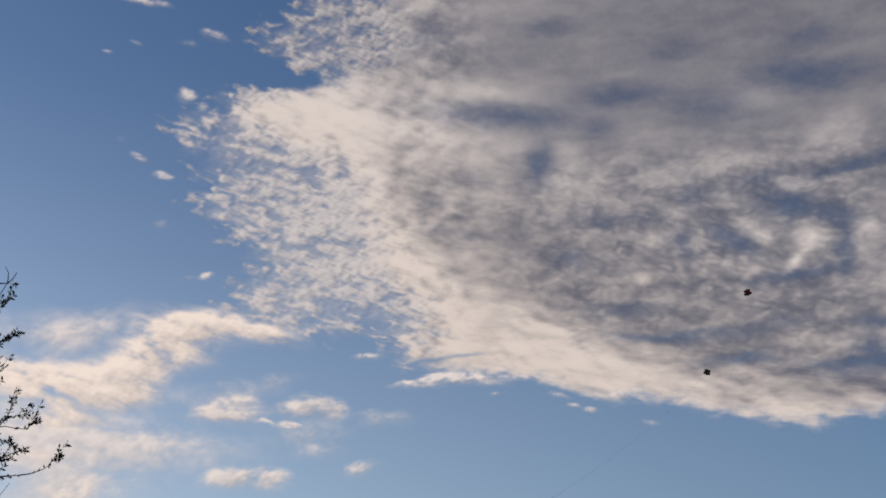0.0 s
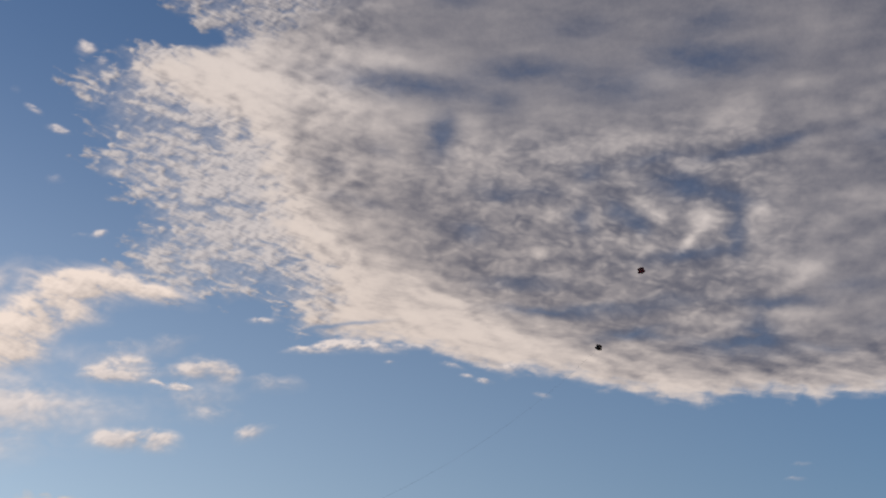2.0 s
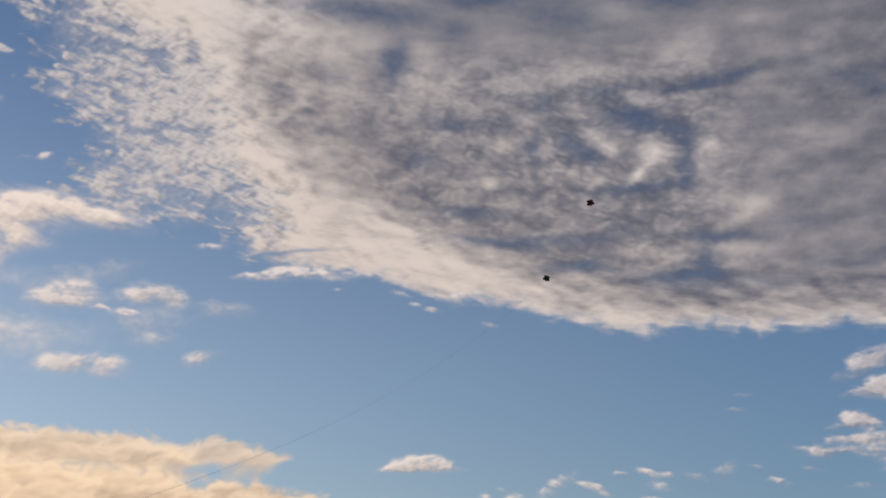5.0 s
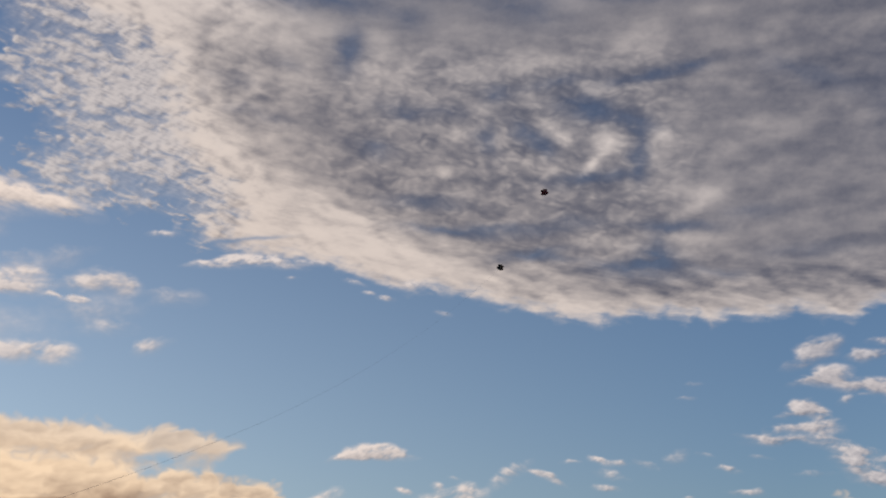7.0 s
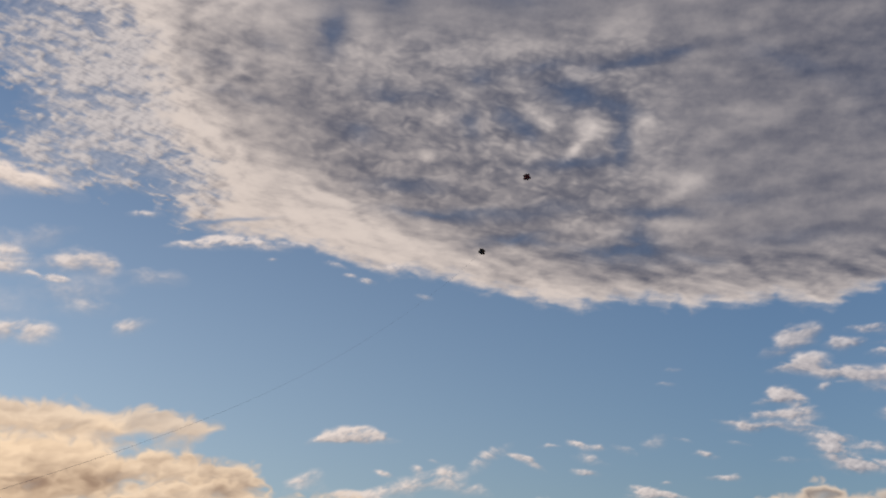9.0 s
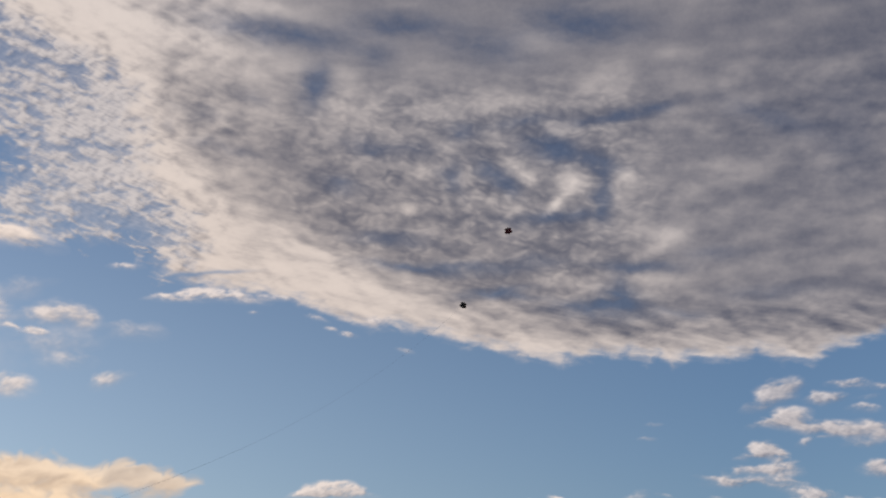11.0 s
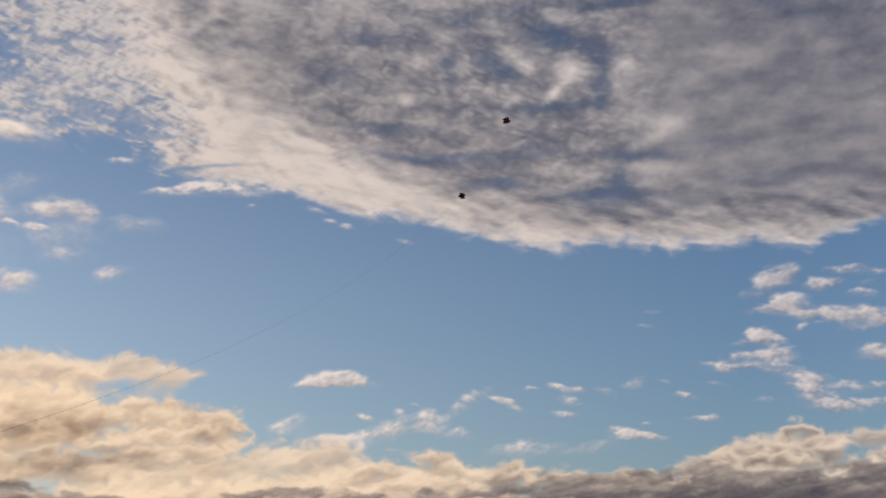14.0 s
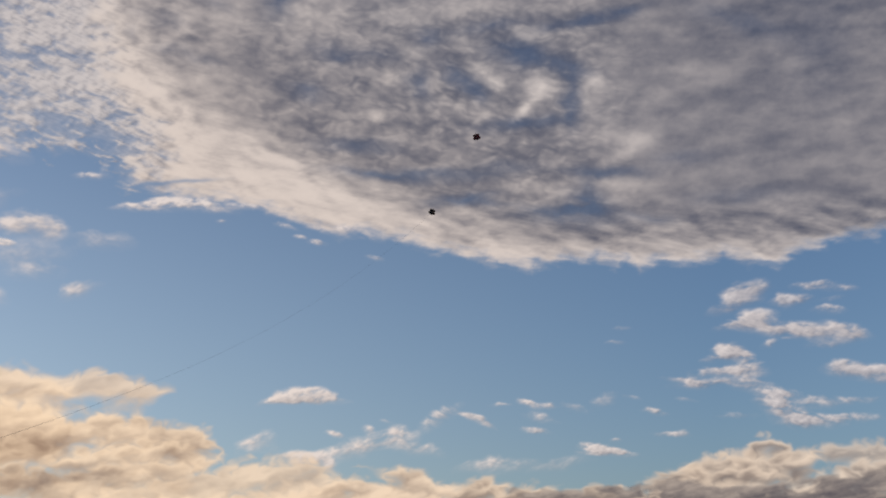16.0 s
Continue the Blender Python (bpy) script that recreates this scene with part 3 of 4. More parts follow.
def cloud_material(name, thin, warm, shaded, warm_shaded, grain):
    """Backdrop cloud that glows with scattered daylight: lit and shaded tones painted into the emission, clear between.
    """
    m, n, l = node_material(name)
    out = n.new("ShaderNodeOutputMaterial")
    att = {}
    for key in ("opacity", "thickness", "warmth"):
        att[key] = n.new("ShaderNodeAttribute")
        att[key].attribute_name = key
    pos = n.new("ShaderNodeNewGeometry")
    tex = n.new("ShaderNodeTexNoise")
    tex.inputs["Scale"].default_value = grain
    tex.inputs["Detail"].default_value = 4.0
    tex.inputs["Roughness"].default_value = 0.6
    l.new(pos.outputs["Position"], tex.inputs["Vector"])
    wisp = n.new("ShaderNodeMath")
    wisp.operation = "MULTIPLY_ADD"
    wisp.inputs[1].default_value = 0.08
    wisp.inputs[2].default_value = -0.04
    l.new(tex.outputs["Fac"], wisp.inputs[0])
    # this attribute holds painted shade: 0 sunlit, 1 in shadow
    thickness = n.new("ShaderNodeMath")
    thickness.operation = "ADD"
    l.new(att["thickness"].outputs["Fac"], thickness.inputs[0])
    l.new(wisp.outputs[0], thickness.inputs[1])
    pale = n.new("ShaderNodeMix")
    pale.data_type = "RGBA"
    pale.inputs[6].default_value, pale.inputs[7].default_value = thin, warm
    l.new(att["warmth"].outputs["Fac"], pale.inputs[0])
    tone = n.new("ShaderNodeMix")
    tone.data_type = "RGBA"
    deep = n.new("ShaderNodeMix")
    deep.data_type = "RGBA"
    deep.inputs[6].default_value, deep.inputs[7].default_value = shaded, warm_shaded
    l.new(att["warmth"].outputs["Fac"], deep.inputs[0])
    l.new(deep.outputs[2], tone.inputs[7])
    l.new(thickness.outputs[0], tone.inputs[0])
    l.new(pale.outputs[2], tone.inputs[6])
    glow = n.new("ShaderNodeEmission")
    l.new(tone.outputs[2], glow.inputs["Color"])
    clear = n.new("ShaderNodeBsdfTransparent")
    # finer fraying where the cloud is half clear
    half = n.new("ShaderNodeMath")
    half.operation = "SUBTRACT"
    half.inputs[0].default_value = 1.0
    l.new(att["opacity"].outputs["Fac"], half.inputs[1])
    fray = n.new("ShaderNodeMath")
    fray.operation = "MULTIPLY"
    l.new(half.outputs[0], fray.inputs[0])
    l.new(att["opacity"].outputs["Fac"], fray.inputs[1])
    fray2 = n.new("ShaderNodeMath")
    fray2.operation = "MULTIPLY"
    l.new(fray.outputs[0], fray2.inputs[0])
    l.new(wisp.outputs[0], fray2.inputs[1])
    veil = n.new("ShaderNodeMath")
    veil.operation = "MULTIPLY_ADD"
    veil.inputs[1].default_value = 7.5
    veil.use_clamp = True
    l.new(fray2.outputs[0], veil.inputs[0])
    l.new(att["opacity"].outputs["Fac"], veil.inputs[2])
    mix = n.new("ShaderNodeMixShader")
    l.new(veil.outputs[0], mix.inputs[0])
    l.new(clear.outputs[0], mix.inputs[1])
    l.new(glow.outputs[0], mix.inputs[2])
    l.new(mix.outputs[0], out.inputs["Surface"])
    m.cycles.emission_sampling = "NONE"
    return m


def surface_material(name, dark, light, rough, scale, bump=0.0):
    m, n, l = node_material(name)
    out = n.new("ShaderNodeOutputMaterial")
    b = n.new("ShaderNodeBsdfPrincipled")
    b.inputs["Roughness"].default_value = rough
    co = n.new("ShaderNodeTexCoord")
    t1, t2 = n.new("ShaderNodeTexNoise"), n.new("ShaderNodeTexNoise")
    t1.inputs["Scale"].default_value, t2.inputs["Scale"].default_value = scale, scale * 7
    t1.inputs["Detail"].default_value = t2.inputs["Detail"].default_value = 5.0
    l.new(co.outputs["Object"], t1.inputs["Vector"])
    l.new(co.outputs["Object"], t2.inputs["Vector"])
    add = n.new("ShaderNodeMath")
    add.operation = "MULTIPLY"
    l.new(t1.outputs["Fac"], add.inputs[0])
    l.new(t2.outputs["Fac"], add.inputs[1])
    ramp = n.new("ShaderNodeValToRGB")
    ramp.color_ramp.elements[0].position, ramp.color_ramp.elements[1].position = 0.12, 0.42
    ramp.color_ramp.elements[0].color, ramp.color_ramp.elements[1].color = (*dark, 1), (*light, 1)
    l.new(add.outputs[0], ramp.inputs[0])
    l.new(ramp.outputs[0], b.inputs["Base Color"])
    if bump:
        bp = n.new("ShaderNodeBump")
        bp.inputs["Strength"].default_value = bump
        bp.inputs["Distance"].default_value = 0.01
        l.new(t2.outputs["Fac"], bp.inputs["Height"])
        l.new(bp.outputs[0], b.inputs["Normal"])
    l.new(b.outputs[0], out.inputs["Surface"])
    return m


HIGH_CLOUD = cloud_material("high_cloud", srgb(217, 206, 201), srgb(233, 209, 188), srgb(79, 84, 102), srgb(97, 94, 102), 0.06)
LOW_CLOUD = cloud_material("low_cloud", srgb(228, 210, 194), srgb(254, 222, 186), srgb(66, 68, 82), srgb(146, 116, 96), 0.08)
SMALL_CLOUD = cloud_material("small_cloud", srgb(224, 214, 212), srgb(247, 227, 212), srgb(116, 118, 132), srgb(150, 140, 136), 0.08)
GRASS = surface_material("grass", (0.03, 0.05, 0.015), (0.09, 0.11, 0.04), 0.9, 0.6, 0.4)
BARK = surface_material("bark", (0.02, 0.016, 0.013), (0.07, 0.055, 0.045), 0.9, 9.0, 0.6)
TWIG = surface_material("twig", (0.015, 0.012, 0.012), (0.045, 0.032, 0.028), 0.8, 14.0)
LEAF = surface_material("young_leaf", (0.018, 0.02, 0.012), (0.05, 0.045, 0.025), 0.6, 20.0)
RED_SAIL = surface_material("dark_red_sail", (0.10, 0.006, 0.012), (0.20, 0.014, 0.024), 0.6, 6.0)
BLACK_SAIL = surface_material("black_sail", (0.006, 0.006, 0.008), (0.02, 0.016, 0.016), 0.6, 6.0)
OCHRE_SAIL = surface_material("ochre_sail", (0.07, 0.035, 0.02), (0.12, 0.07, 0.04), 0.6, 6.0)
SPAR = surface_material("bamboo_spar", (0.02, 0.014, 0.01), (0.05, 0.035, 0.022), 0.5, 20.0)
LINE = surface_material("grey_cord", (0.05, 0.06, 0.08), (0.09, 0.10, 0.12), 0.8, 3.0)


# ---- clouds, far behind everything ----
def cloud_mesh(name, field, box, grid_step, radius, bulge, material):
    """A curved sheet of cloud, frayed to its own outline and swollen where it is opaque and painted darker."""
    a0, a1, e0, e1 = box
    az, el = np.meshgrid(np.arange(a0, a1, grid_step), np.arange(e0, e1, grid_step))
    opacity, thickness, warmth = field(az, el)
    rows, cols = az.shape
    fade = np.minimum(np.minimum(az - a0, a1 - az), np.minimum(el - e0, e1 - el))
    opacity = opacity * step01(0.0, min(0.5, 0.12 * min(a1 - a0, e1 - e0)), fade)
    keep = opacity > 0.012
    quad = keep[:-1, :-1] | keep[1:, :-1] | keep[:-1, 1:] | keep[1:, 1:]
    r, c = np.nonzero(quad)
    corner = np.stack([r * cols + c, r * cols + c + 1, (r + 1) * cols + c + 1, (r + 1) * cols + c], 1)
    used, index = np.unique(corner.ravel(), return_inverse=True)
    ra, re = np.radians(az.ravel()[used]), np.radians(el.ravel()[used])
    op, th = opacity.ravel()[used], thickness.ravel()[used]
    dist = radius - bulge * op * (0.4 + 0.6 * th)
    co = np.stack([np.sin(ra) * np.cos(re) * dist, np.cos(ra) * np.cos(re) * dist, np.sin(re) * dist + EYE.z], 1)
    me = bpy.data.meshes.new(name)
    me.vertices.add(len(used))
    me.vertices.foreach_set("co", co.astype(np.float32).ravel())
    me.loops.add(len(index))
    me.loops.foreach_set("vertex_index", index.astype(np.int32).ravel())
    me.polygons.add(len(r))
    me.polygons.foreach_set("loop_start", np.arange(0, len(index), 4, dtype=np.int32))
    me.polygons.foreach_set("use_smooth", np.ones(len(r), dtype=bool))
    # the second value is the painted light and shade of the cloud
    for key, values in (("opacity", op), ("thickness", th), ("warmth", warmth.ravel()[used])):
        me.attributes.new(key, "FLOAT", "POINT").data.foreach_set("value", values.astype(np.float32))
    me.update(calc_edges=True)
    me.materials.append(material)
    return new(name, me)


sheet = cloud_mesh("backdrop_cloud_sheet", sheet_field, (-24, 37, 14, 37.5), 0.055, 4300, 90, HIGH_CLOUD)
tagged(sheet, "broad cream and grey altocumulus sheet with flecked ragged edge", "cloud", kind="structure")


def bank(name, label, box, tops, base, seed, grey, radius, patches=(), size=2.0, rows=4, body=0.9, floor=0.0, flat=1.0, soft=0.55, warm=1.0):
    ob = cloud_mesh(name, lambda a, e: bank_field(a, e, tops, base, seed, grey, patches, size, rows, body, floor, flat, soft, warm), box, 0.05, radius, 70, LOW_CLOUD)
    return tagged(ob, label, "cloud", kind="structure")


def layered_bank(name, label, box, layers, patches, seed, radius, warm, drift=0.0):
    ob = cloud_mesh(name, lambda a, e: layer_field(a - drift, e, layers, patches, seed, warm), box, 0.04, radius, 70, LOW_CLOUD)
    return tagged(ob, label, "cloud", kind="structure")


SEEDS = [300]


def soft_cloud(label, rows, fibre=0.3, turn=-6.0, bright=0.16, warm=0.45, drift=0.0, radius=4100):
    """A soft cloud built from its billows; drift moves it all along the sky."""
    SEEDS[0] += 23
    seed = SEEDS[0]
    rows = [(r[0] + drift, *r[1:]) for r in rows]
    box = (min(r[0] - 2.6 * r[2] - 0.2 for r in rows), max(r[0] + 2.6 * r[2] + 0.2 for r in rows),
           min(r[1] - 2.6 * r[3] - 0.2 - r[2] * abs(math.sin(radians(r[4]))) for r in rows), max(r[1] + 2.6 * r[3] + 0.2 + r[2] * abs(math.sin(radians(r[4]))) for r in rows))
    ob = cloud_mesh("small_cloud", lambda a, e: soft_field(a, e, rows, seed, fibre, turn, bright, warm), box, 0.045, radius, 20, SMALL_CLOUD)
    return tagged(ob, label, "cloud", group="small clouds", kind="structure")


def scraps(label, rows, drift=0.0, **more):
    for r in rows:
        soft_cloud(label, (r,), drift=drift, **more)


bank("backdrop_dark_stratus", "dark slate stratus deck along the horizon", (-26, 38, 2.5, 7.2),
     (-26, 4.7, -8, 4.9, -2, 4.5, 4, 4.8, 9, 4.7, 13, 4.9, 17, 5.4, 22, 5.8, 28, 5.9, 38, 6.1), 2.6, 410, 0.5, 3500, (), 2.2, 3, 0.95, 0.62, 0.7, 0.9, 0.3)
WARM_HIGH = (
    ((-5.29, 10.56, -4.35, 10.83, -2.66, 11.15, -1.4, 10.81, -0.39, 10.7, 0.63, 10.44), 1.14, 0.06, 0.28, 0.85, 0.13),
    ((-13.53, 11.27, -7.48, 11.1, -6.06, 11.12, -5.09, 11.06, -4.33, 10.61, -3.33, 10.27), 1.50, 0.03, 0.36, 0.95, 0.13),
    ((-13.4, 10.09, -7.36, 9.8, -6.43, 9.95, -5.7, 9.7, -4.75, 9.75, -4, 9.49, -3.24, 9.08), 2.33, 0.02, 0.37, 0.97, 0.16),
    ((-13.18, 7.97, -7.2, 8.11, -5.81, 8.23, -4.41, 8.54, -3.48, 9.02, -2.53, 9.31, -1.53, 9.11, -0.79, 9.13, 0.21, 8.97, 1.22, 8.88, 2.11, 8.73, 2.76, 8.17, 3.18, 7.42), 1.29, 0.04, 0.50, 0.95, 0.16),
)
WARM_LOW = (
    ((-4.99, 6.93, -3.61, 7.47, -2.19, 7.94, 0.01, 8.09, 1, 8.2, 2.03, 7.77, 3.06, 7.3), 1.09, 0.05, 0.50, 0.90, 0.16),
    ((-13.03, 6.57, -7.06, 6.6, -5.7, 6.9, -3.54, 6.62, -1.65, 7.12, 0.06, 7.34, 2.56, 7.16), 1.29, 0.06, 0.56, 0.90, 0.13),
    ((-5.54, 5.1, -4.16, 5.43, -1.1, 6.2, 1.34, 6.63, 3.32, 7.05, 4.31, 7.45, 5.59, 7.34, 7.12, 7.49, 8.16, 6.75), 1.55, 0.04, 0.34, 0.85, 0.16),
    ((-12.86, 4.94, -6.92, 5.01, -5.53, 5.01, -3.44, 5.21, 0.17, 5.49, 3.12, 5.8, 5.63, 6.09, 7.66, 6.36, 8.94, 6.58), 1.55, 0.03, 0.42, 0.95, 0.13),
)
# shadow painted below the crests (positive), extra light (negative)
WARM_PATCHES = (
    (-5.8, 7.6, 1.81, 0.57, 0, 0.5), (-5.4, 6, 2.07, 0.41, 2, 0.5), (-2.8, 6.5, 1.29, 0.26, 5, 0.3), (-6.6, 6.4, 0.78, 0.26, 0, 0.15),
    (-3.2, 8.6, 1.04, 0.26, 10, 0.22), (1.5, 7.5, 1.04, 0.36, 0, 0.3), (0.2, 8.5, 1.29, 0.31, -10, 0.2), (-5.8, 8.7, 2.07, 0.31, 0, -0.06),
    (-6.2, 4.6, 1.04, 0.21, 0, 0.3),
)
layered_bank("backdrop_warm_cloud_bank", "warm golden cumulus bank low in the sky", (-18, 9.5, 3, 12.2), WARM_HIGH + WARM_LOW, WARM_PATCHES, 230, 3900, 1.0, -0.2)
LINE_HIGH = (
    ((6.65, 5.98, 7.66, 6.41, 8.68, 6.63, 9.71, 6.33, 10.74, 6.13, 11.77, 5.76), 1.04, 0.04, 0.48, 0.95, 0.13),
    ((8.67, 6.88, 9.06, 7.03, 9.7, 6.84), 0.31, 0.04, 0.25, 0.9, 0.08),
    ((9.83, 6.79, 10.22, 6.89, 11.25, 6.95, 12.02, 6.64, 12.79, 6.34, 13.56, 6.09), 1.09, 0.04, 0.5, 0.95, 0.13),
    ((6.67, 5.35, 7.68, 5.56, 8.69, 5.82, 10.23, 5.98, 11.77, 5.84, 14.08, 5.76), 1.04, 0.06, 0.46, 0.95, 0.13),
)
LINE_LOW = (
    ((12.54, 6.09, 13.05, 6.27, 13.82, 6.27, 14.34, 6.47, 14.98, 6.51, 15.36, 6.26, 16.13, 5.93), 0.98, 0.05, 0.85, 0.95, 0.13),
    ((14.84, 5.68, 15.87, 6.03, 16.64, 6.23, 17.4, 6.07, 18.16, 5.81, 18.92, 5.81, 19.69, 6.05, 20.45, 6.09, 21.69, 5.77, 22.93, 5.6), 0.88, 0.14, 0.85, 0.95, 0.13),
    ((6.68, 4.95, 8.71, 5.12, 10.75, 5.18, 12.79, 5.23, 14.58, 5.18, 15.6, 4.88), 0.65, 0.1, 0.5, 0.9, 0.10),
)
layered_bank("backdrop_horizon_cloud_bank", "cream-topped grey cumulus line near the horizon", (5, 24, 3, 8.2), LINE_HIGH + LINE_LOW, (), 250, 3700, 1.0)
DARK_HIGH = (
    ((25.12, 7.29, 25.5, 7.53, 26.22, 7.28, 26.62, 7.81, 27.37, 8.11, 27.95, 7.77, 28.41, 7.43, 29.59, 7.29), 0.98, 0.08, 0.69, 0.92, 0.16),
    ((28.89, 7.42, 30.32, 7.55, 31.91, 7.61, 37.51, 7.7), 0.83, 0.14, 0.62, 0.85, 0.13),
    ((22.98, 6.59, 23.74, 7.03, 24.5, 7.31, 25.25, 7.36, 26.47, 7.32, 27.92, 7.28, 29.81, 7.04), 1.09, 0.08, 0.78, 0.95, 0.13),
    ((27.57, 5.65, 28.07, 5.98, 29.03, 6.15, 30, 6.48, 30.96, 6.8, 31.85, 6.96, 37.46, 7.23), 1.09, 0.09, 1.06, 0.95, 0.13),
)
DARK_LOW = (
    ((21.45, 6.02, 22.47, 6.43, 23.73, 6.73, 25.21, 6.74, 26.68, 6.75, 28.34, 6.46), 0.93, 0.1, 0.75, 0.92, 0.13),
    ((20.67, 5.39, 21.69, 5.7, 22.95, 6.05, 24.44, 6.22, 26.15, 6.05, 27.58, 5.8), 1.04, 0.14, 1.00, 0.95, 0.13),
    ((22.42, 5.41, 25.39, 5.66, 27.8, 5.55, 31.74, 5.68, 37.3, 5.71), 1.04, 0.45, 1.10, 0.97, 0.10),
)
layered_bank("backdrop_dark_cloud_bank", "cream-topped dark grey cumulus bank near the horizon", (19, 38, 3, 9), DARK_HIGH + DARK_LOW, (), 270, 3600, 1.0)

soft_cloud("soft cream band of cloud trailing below the sheet", ((-12.5, 20.4, 1.85, 0.60, -4, 1.38), (-10.1, 20.5, 1.71, 0.54, -10, 1.15),
           (-8.2, 20.1, 1.14, 0.36, -12, 0.92), (-13.2, 19.7, 1.71, 0.71, 10, 1.15), (-14.7, 18.6, 1.56, 0.77, 25, 1.26), (-12.3, 18.9, 1.42, 0.47, 12, 0.69),
           (-19.1, 17.6, 2.28, 0.77, -3, 1.38), (-17, 16.9, 2.13, 0.95, 25, 1.09), (-14.7, 17.2, 1.56, 0.90, 15, 0.92), (-17.3, 15.7, 1.42, 0.47, 10, 0.57),
           (-19.9, 16.6, 1.14, 0.60, 0, 0.57),), 0.45, -10, 0.10, 0.65, 0.0)
soft_cloud("faint hazy cloud veil", ((-18.6, 19.2, 2.85, 1.04, 0, 0.75), (-16.7, 20.1, 1.81, 0.78, 20, 0.6), (-18.7, 15.2, 3.89, 1.30, 0, 0.8),
             (-16.2, 14.5, 3.89, 1.30, 0, 0.7), (-12, 15, 3.63, 1.04, 0, 0.4), (-17.9, 12.9, 3.63, 1.04, 0, 0.7),
             (-12.2, 17.2, 2.85, 0.78, 0, 0.3),), 0.1, 0, 0.10, 0.4)
soft_cloud("soft cream cloud low beside the tree", ((-18.6, 14.2, 1.17, 0.52, 0, 0.8), (-16.9, 13.3, 1.17, 0.57, 0, 0.8), (-17.4, 12.5, 1.55, 0.52, 0, 0.9),), 0.2, 0, 0.1, 0.5)
soft_cloud("small soft cream cloud with ragged edges", ((-11.6, 16.6, 1.19, 0.44, 4, 1), (-12.5, 16.4, 0.93, 0.34, 0, 0.8), (-11.4, 17.2, 1.04, 0.31, 0, 0.6),
             (-11.8, 17.9, 0.83, 0.21, 5, 0.5),), 0.3, 0, 0.12, 0.4, 1.6)
scraps("tiny bright cloud scrap", ((-10.1, 16.3, 0.57, 0.13, -10, 0.9), (-8.9, 16.2, 0.47, 0.16, -4, 1.2),), 1.6, bright=0.0)
soft_cloud("small soft cream cloud with flat base", ((-7.7, 17.2, 1.04, 0.52, 0, 1), (-8.9, 16.9, 1.04, 0.39, 8, 0.8), (-6.8, 16.9, 0.52, 0.47, 0, 0.7),), 0.2, 0, 0.14, 0.4, 1.6)
soft_cloud("small soft cream cloud with ragged edges", ((-10.8, 13.9, 1.24, 0.49, 5, 0.95), (-9.5, 13.7, 0.78, 0.47, 0, 0.8), (-12, 13.7, 0.93, 0.31, 8, 0.6),), 0.2, 0, 0.14, 0.4, 1.6)
soft_cloud("small wispy cream cloud", ((-5.6, 14.4, 0.73, 0.39, 25, 0.8),), 0.2, 20, 0.2, 0.4, 1.6)
scraps("faint cloud veil in blue sky", ((-8.1, 15.8, 1.9, 0.6, 0, 0.6), (-4.8, 16.7, 1.3, 0.5, 0, 0.55), (-7.6, 15.1, 1.4, 0.45, 8, 0.5), (-9.8, 18.1, 1.3, 0.6, 20, 0.5),
           (-11.6, 17.4, 1.6, 0.8, 10, 0.55),), 1.6)
soft_cloud("lens-shaped cream cloud with a flat base", ((6.5, 10, 0.93, 0.31, 5, 1.2), (5.5, 9.8, 0.67, 0.16, 18, 0.9), (7.6, 10, 0.78, 0.23, -8, 0.9),
           (6.8, 9.8, 1.19, 0.16, 0, 0.9),), 0.25, 4, 0.14, 0.55, -0.3)
soft_cloud("faint cream cloud veils above the horizon clouds", ((8.9, 7.7, 1.28, 0.37, 15, 1.05), (10.7, 8.3, 0.86, 0.37, 5, 0.90), (11.5, 7.7, 1.14, 0.31, -10, 0.75), (14.9, 7, 1.14, 0.37, 10, 0.68),
    (17.4, 6.9, 1.71, 0.31, 8, 0.52), (4.3, 7.9, 0.72, 0.37, 25, 0.90), (6.4, 7.2, 0.86, 0.37, -15, 1.20), (7.4, 7.1, 0.57, 0.25, -30, 0.90),), 0.3, 10, 0.12, 0.6, 0.0)
soft_cloud("curved thin cloud wisp", ((12.7, 9.1, 0.86, 0.30, 35, 0.91), (14.1, 9.1, 0.52, 0.13, -14, 1.17), (14.7, 8.8, 0.45, 0.17, -28, 1.30),), 0.4, -20, 0.12, 0.5, 0.0)
scraps("thin white cloud wisp", ((7.9, 8.3, 0.37, 0.14, -12, 1.12), (9.4, 8.5, 0.31, 0.18, -20, 0.88), (16.8, 9.6, 0.43, 0.18, -25, 1.12), (17.7, 9.5, 0.47, 0.14, -8, 0.88),
           (18.9, 9.4, 0.56, 0.18, -20, 0.62), (17.3, 9, 0.68, 0.22, -14, 0.62), (17.1, 8.4, 0.47, 0.14, -8, 1.12), (15.5, 9.6, 0.43, 0.11, 0, 0.62),
           (10.2, 8.9, 0.31, 0.11, -10, 0.50)), bright=0.1)
scraps("thin white cloud wisp", ((22.5, 9.1, 0.43, 0.14, -12, 1.00), (23.2, 8.1, 0.68, 0.11, -5, 0.88), (23.7, 8.1, 0.31, 0.14, -10, 0.75),
           (21.5, 9.8, 0.43, 0.11, -15, 0.50), (23.9, 9.6, 0.49, 0.11, -10, 0.56), (20.2, 9.7, 0.62, 0.31, 30, 0.62), (20.7, 7.9, 0.25, 0.11, -10, 0.62),
           (21.2, 12.9, 0.43, 0.11, 0, 0.50), (20.8, 12.3, 0.43, 0.11, 0, 0.56)), bright=0.1)
soft_cloud("small ragged cream cloud", ((19.7, 7.6, 0.60, 0.21, -8, 1.12), (20.5, 7.4, 0.68, 0.17, -15, 1.12), (20.1, 7.3, 1.09, 0.10, -3, 0.75),), 0.5, -8, 0.10, 0.5)
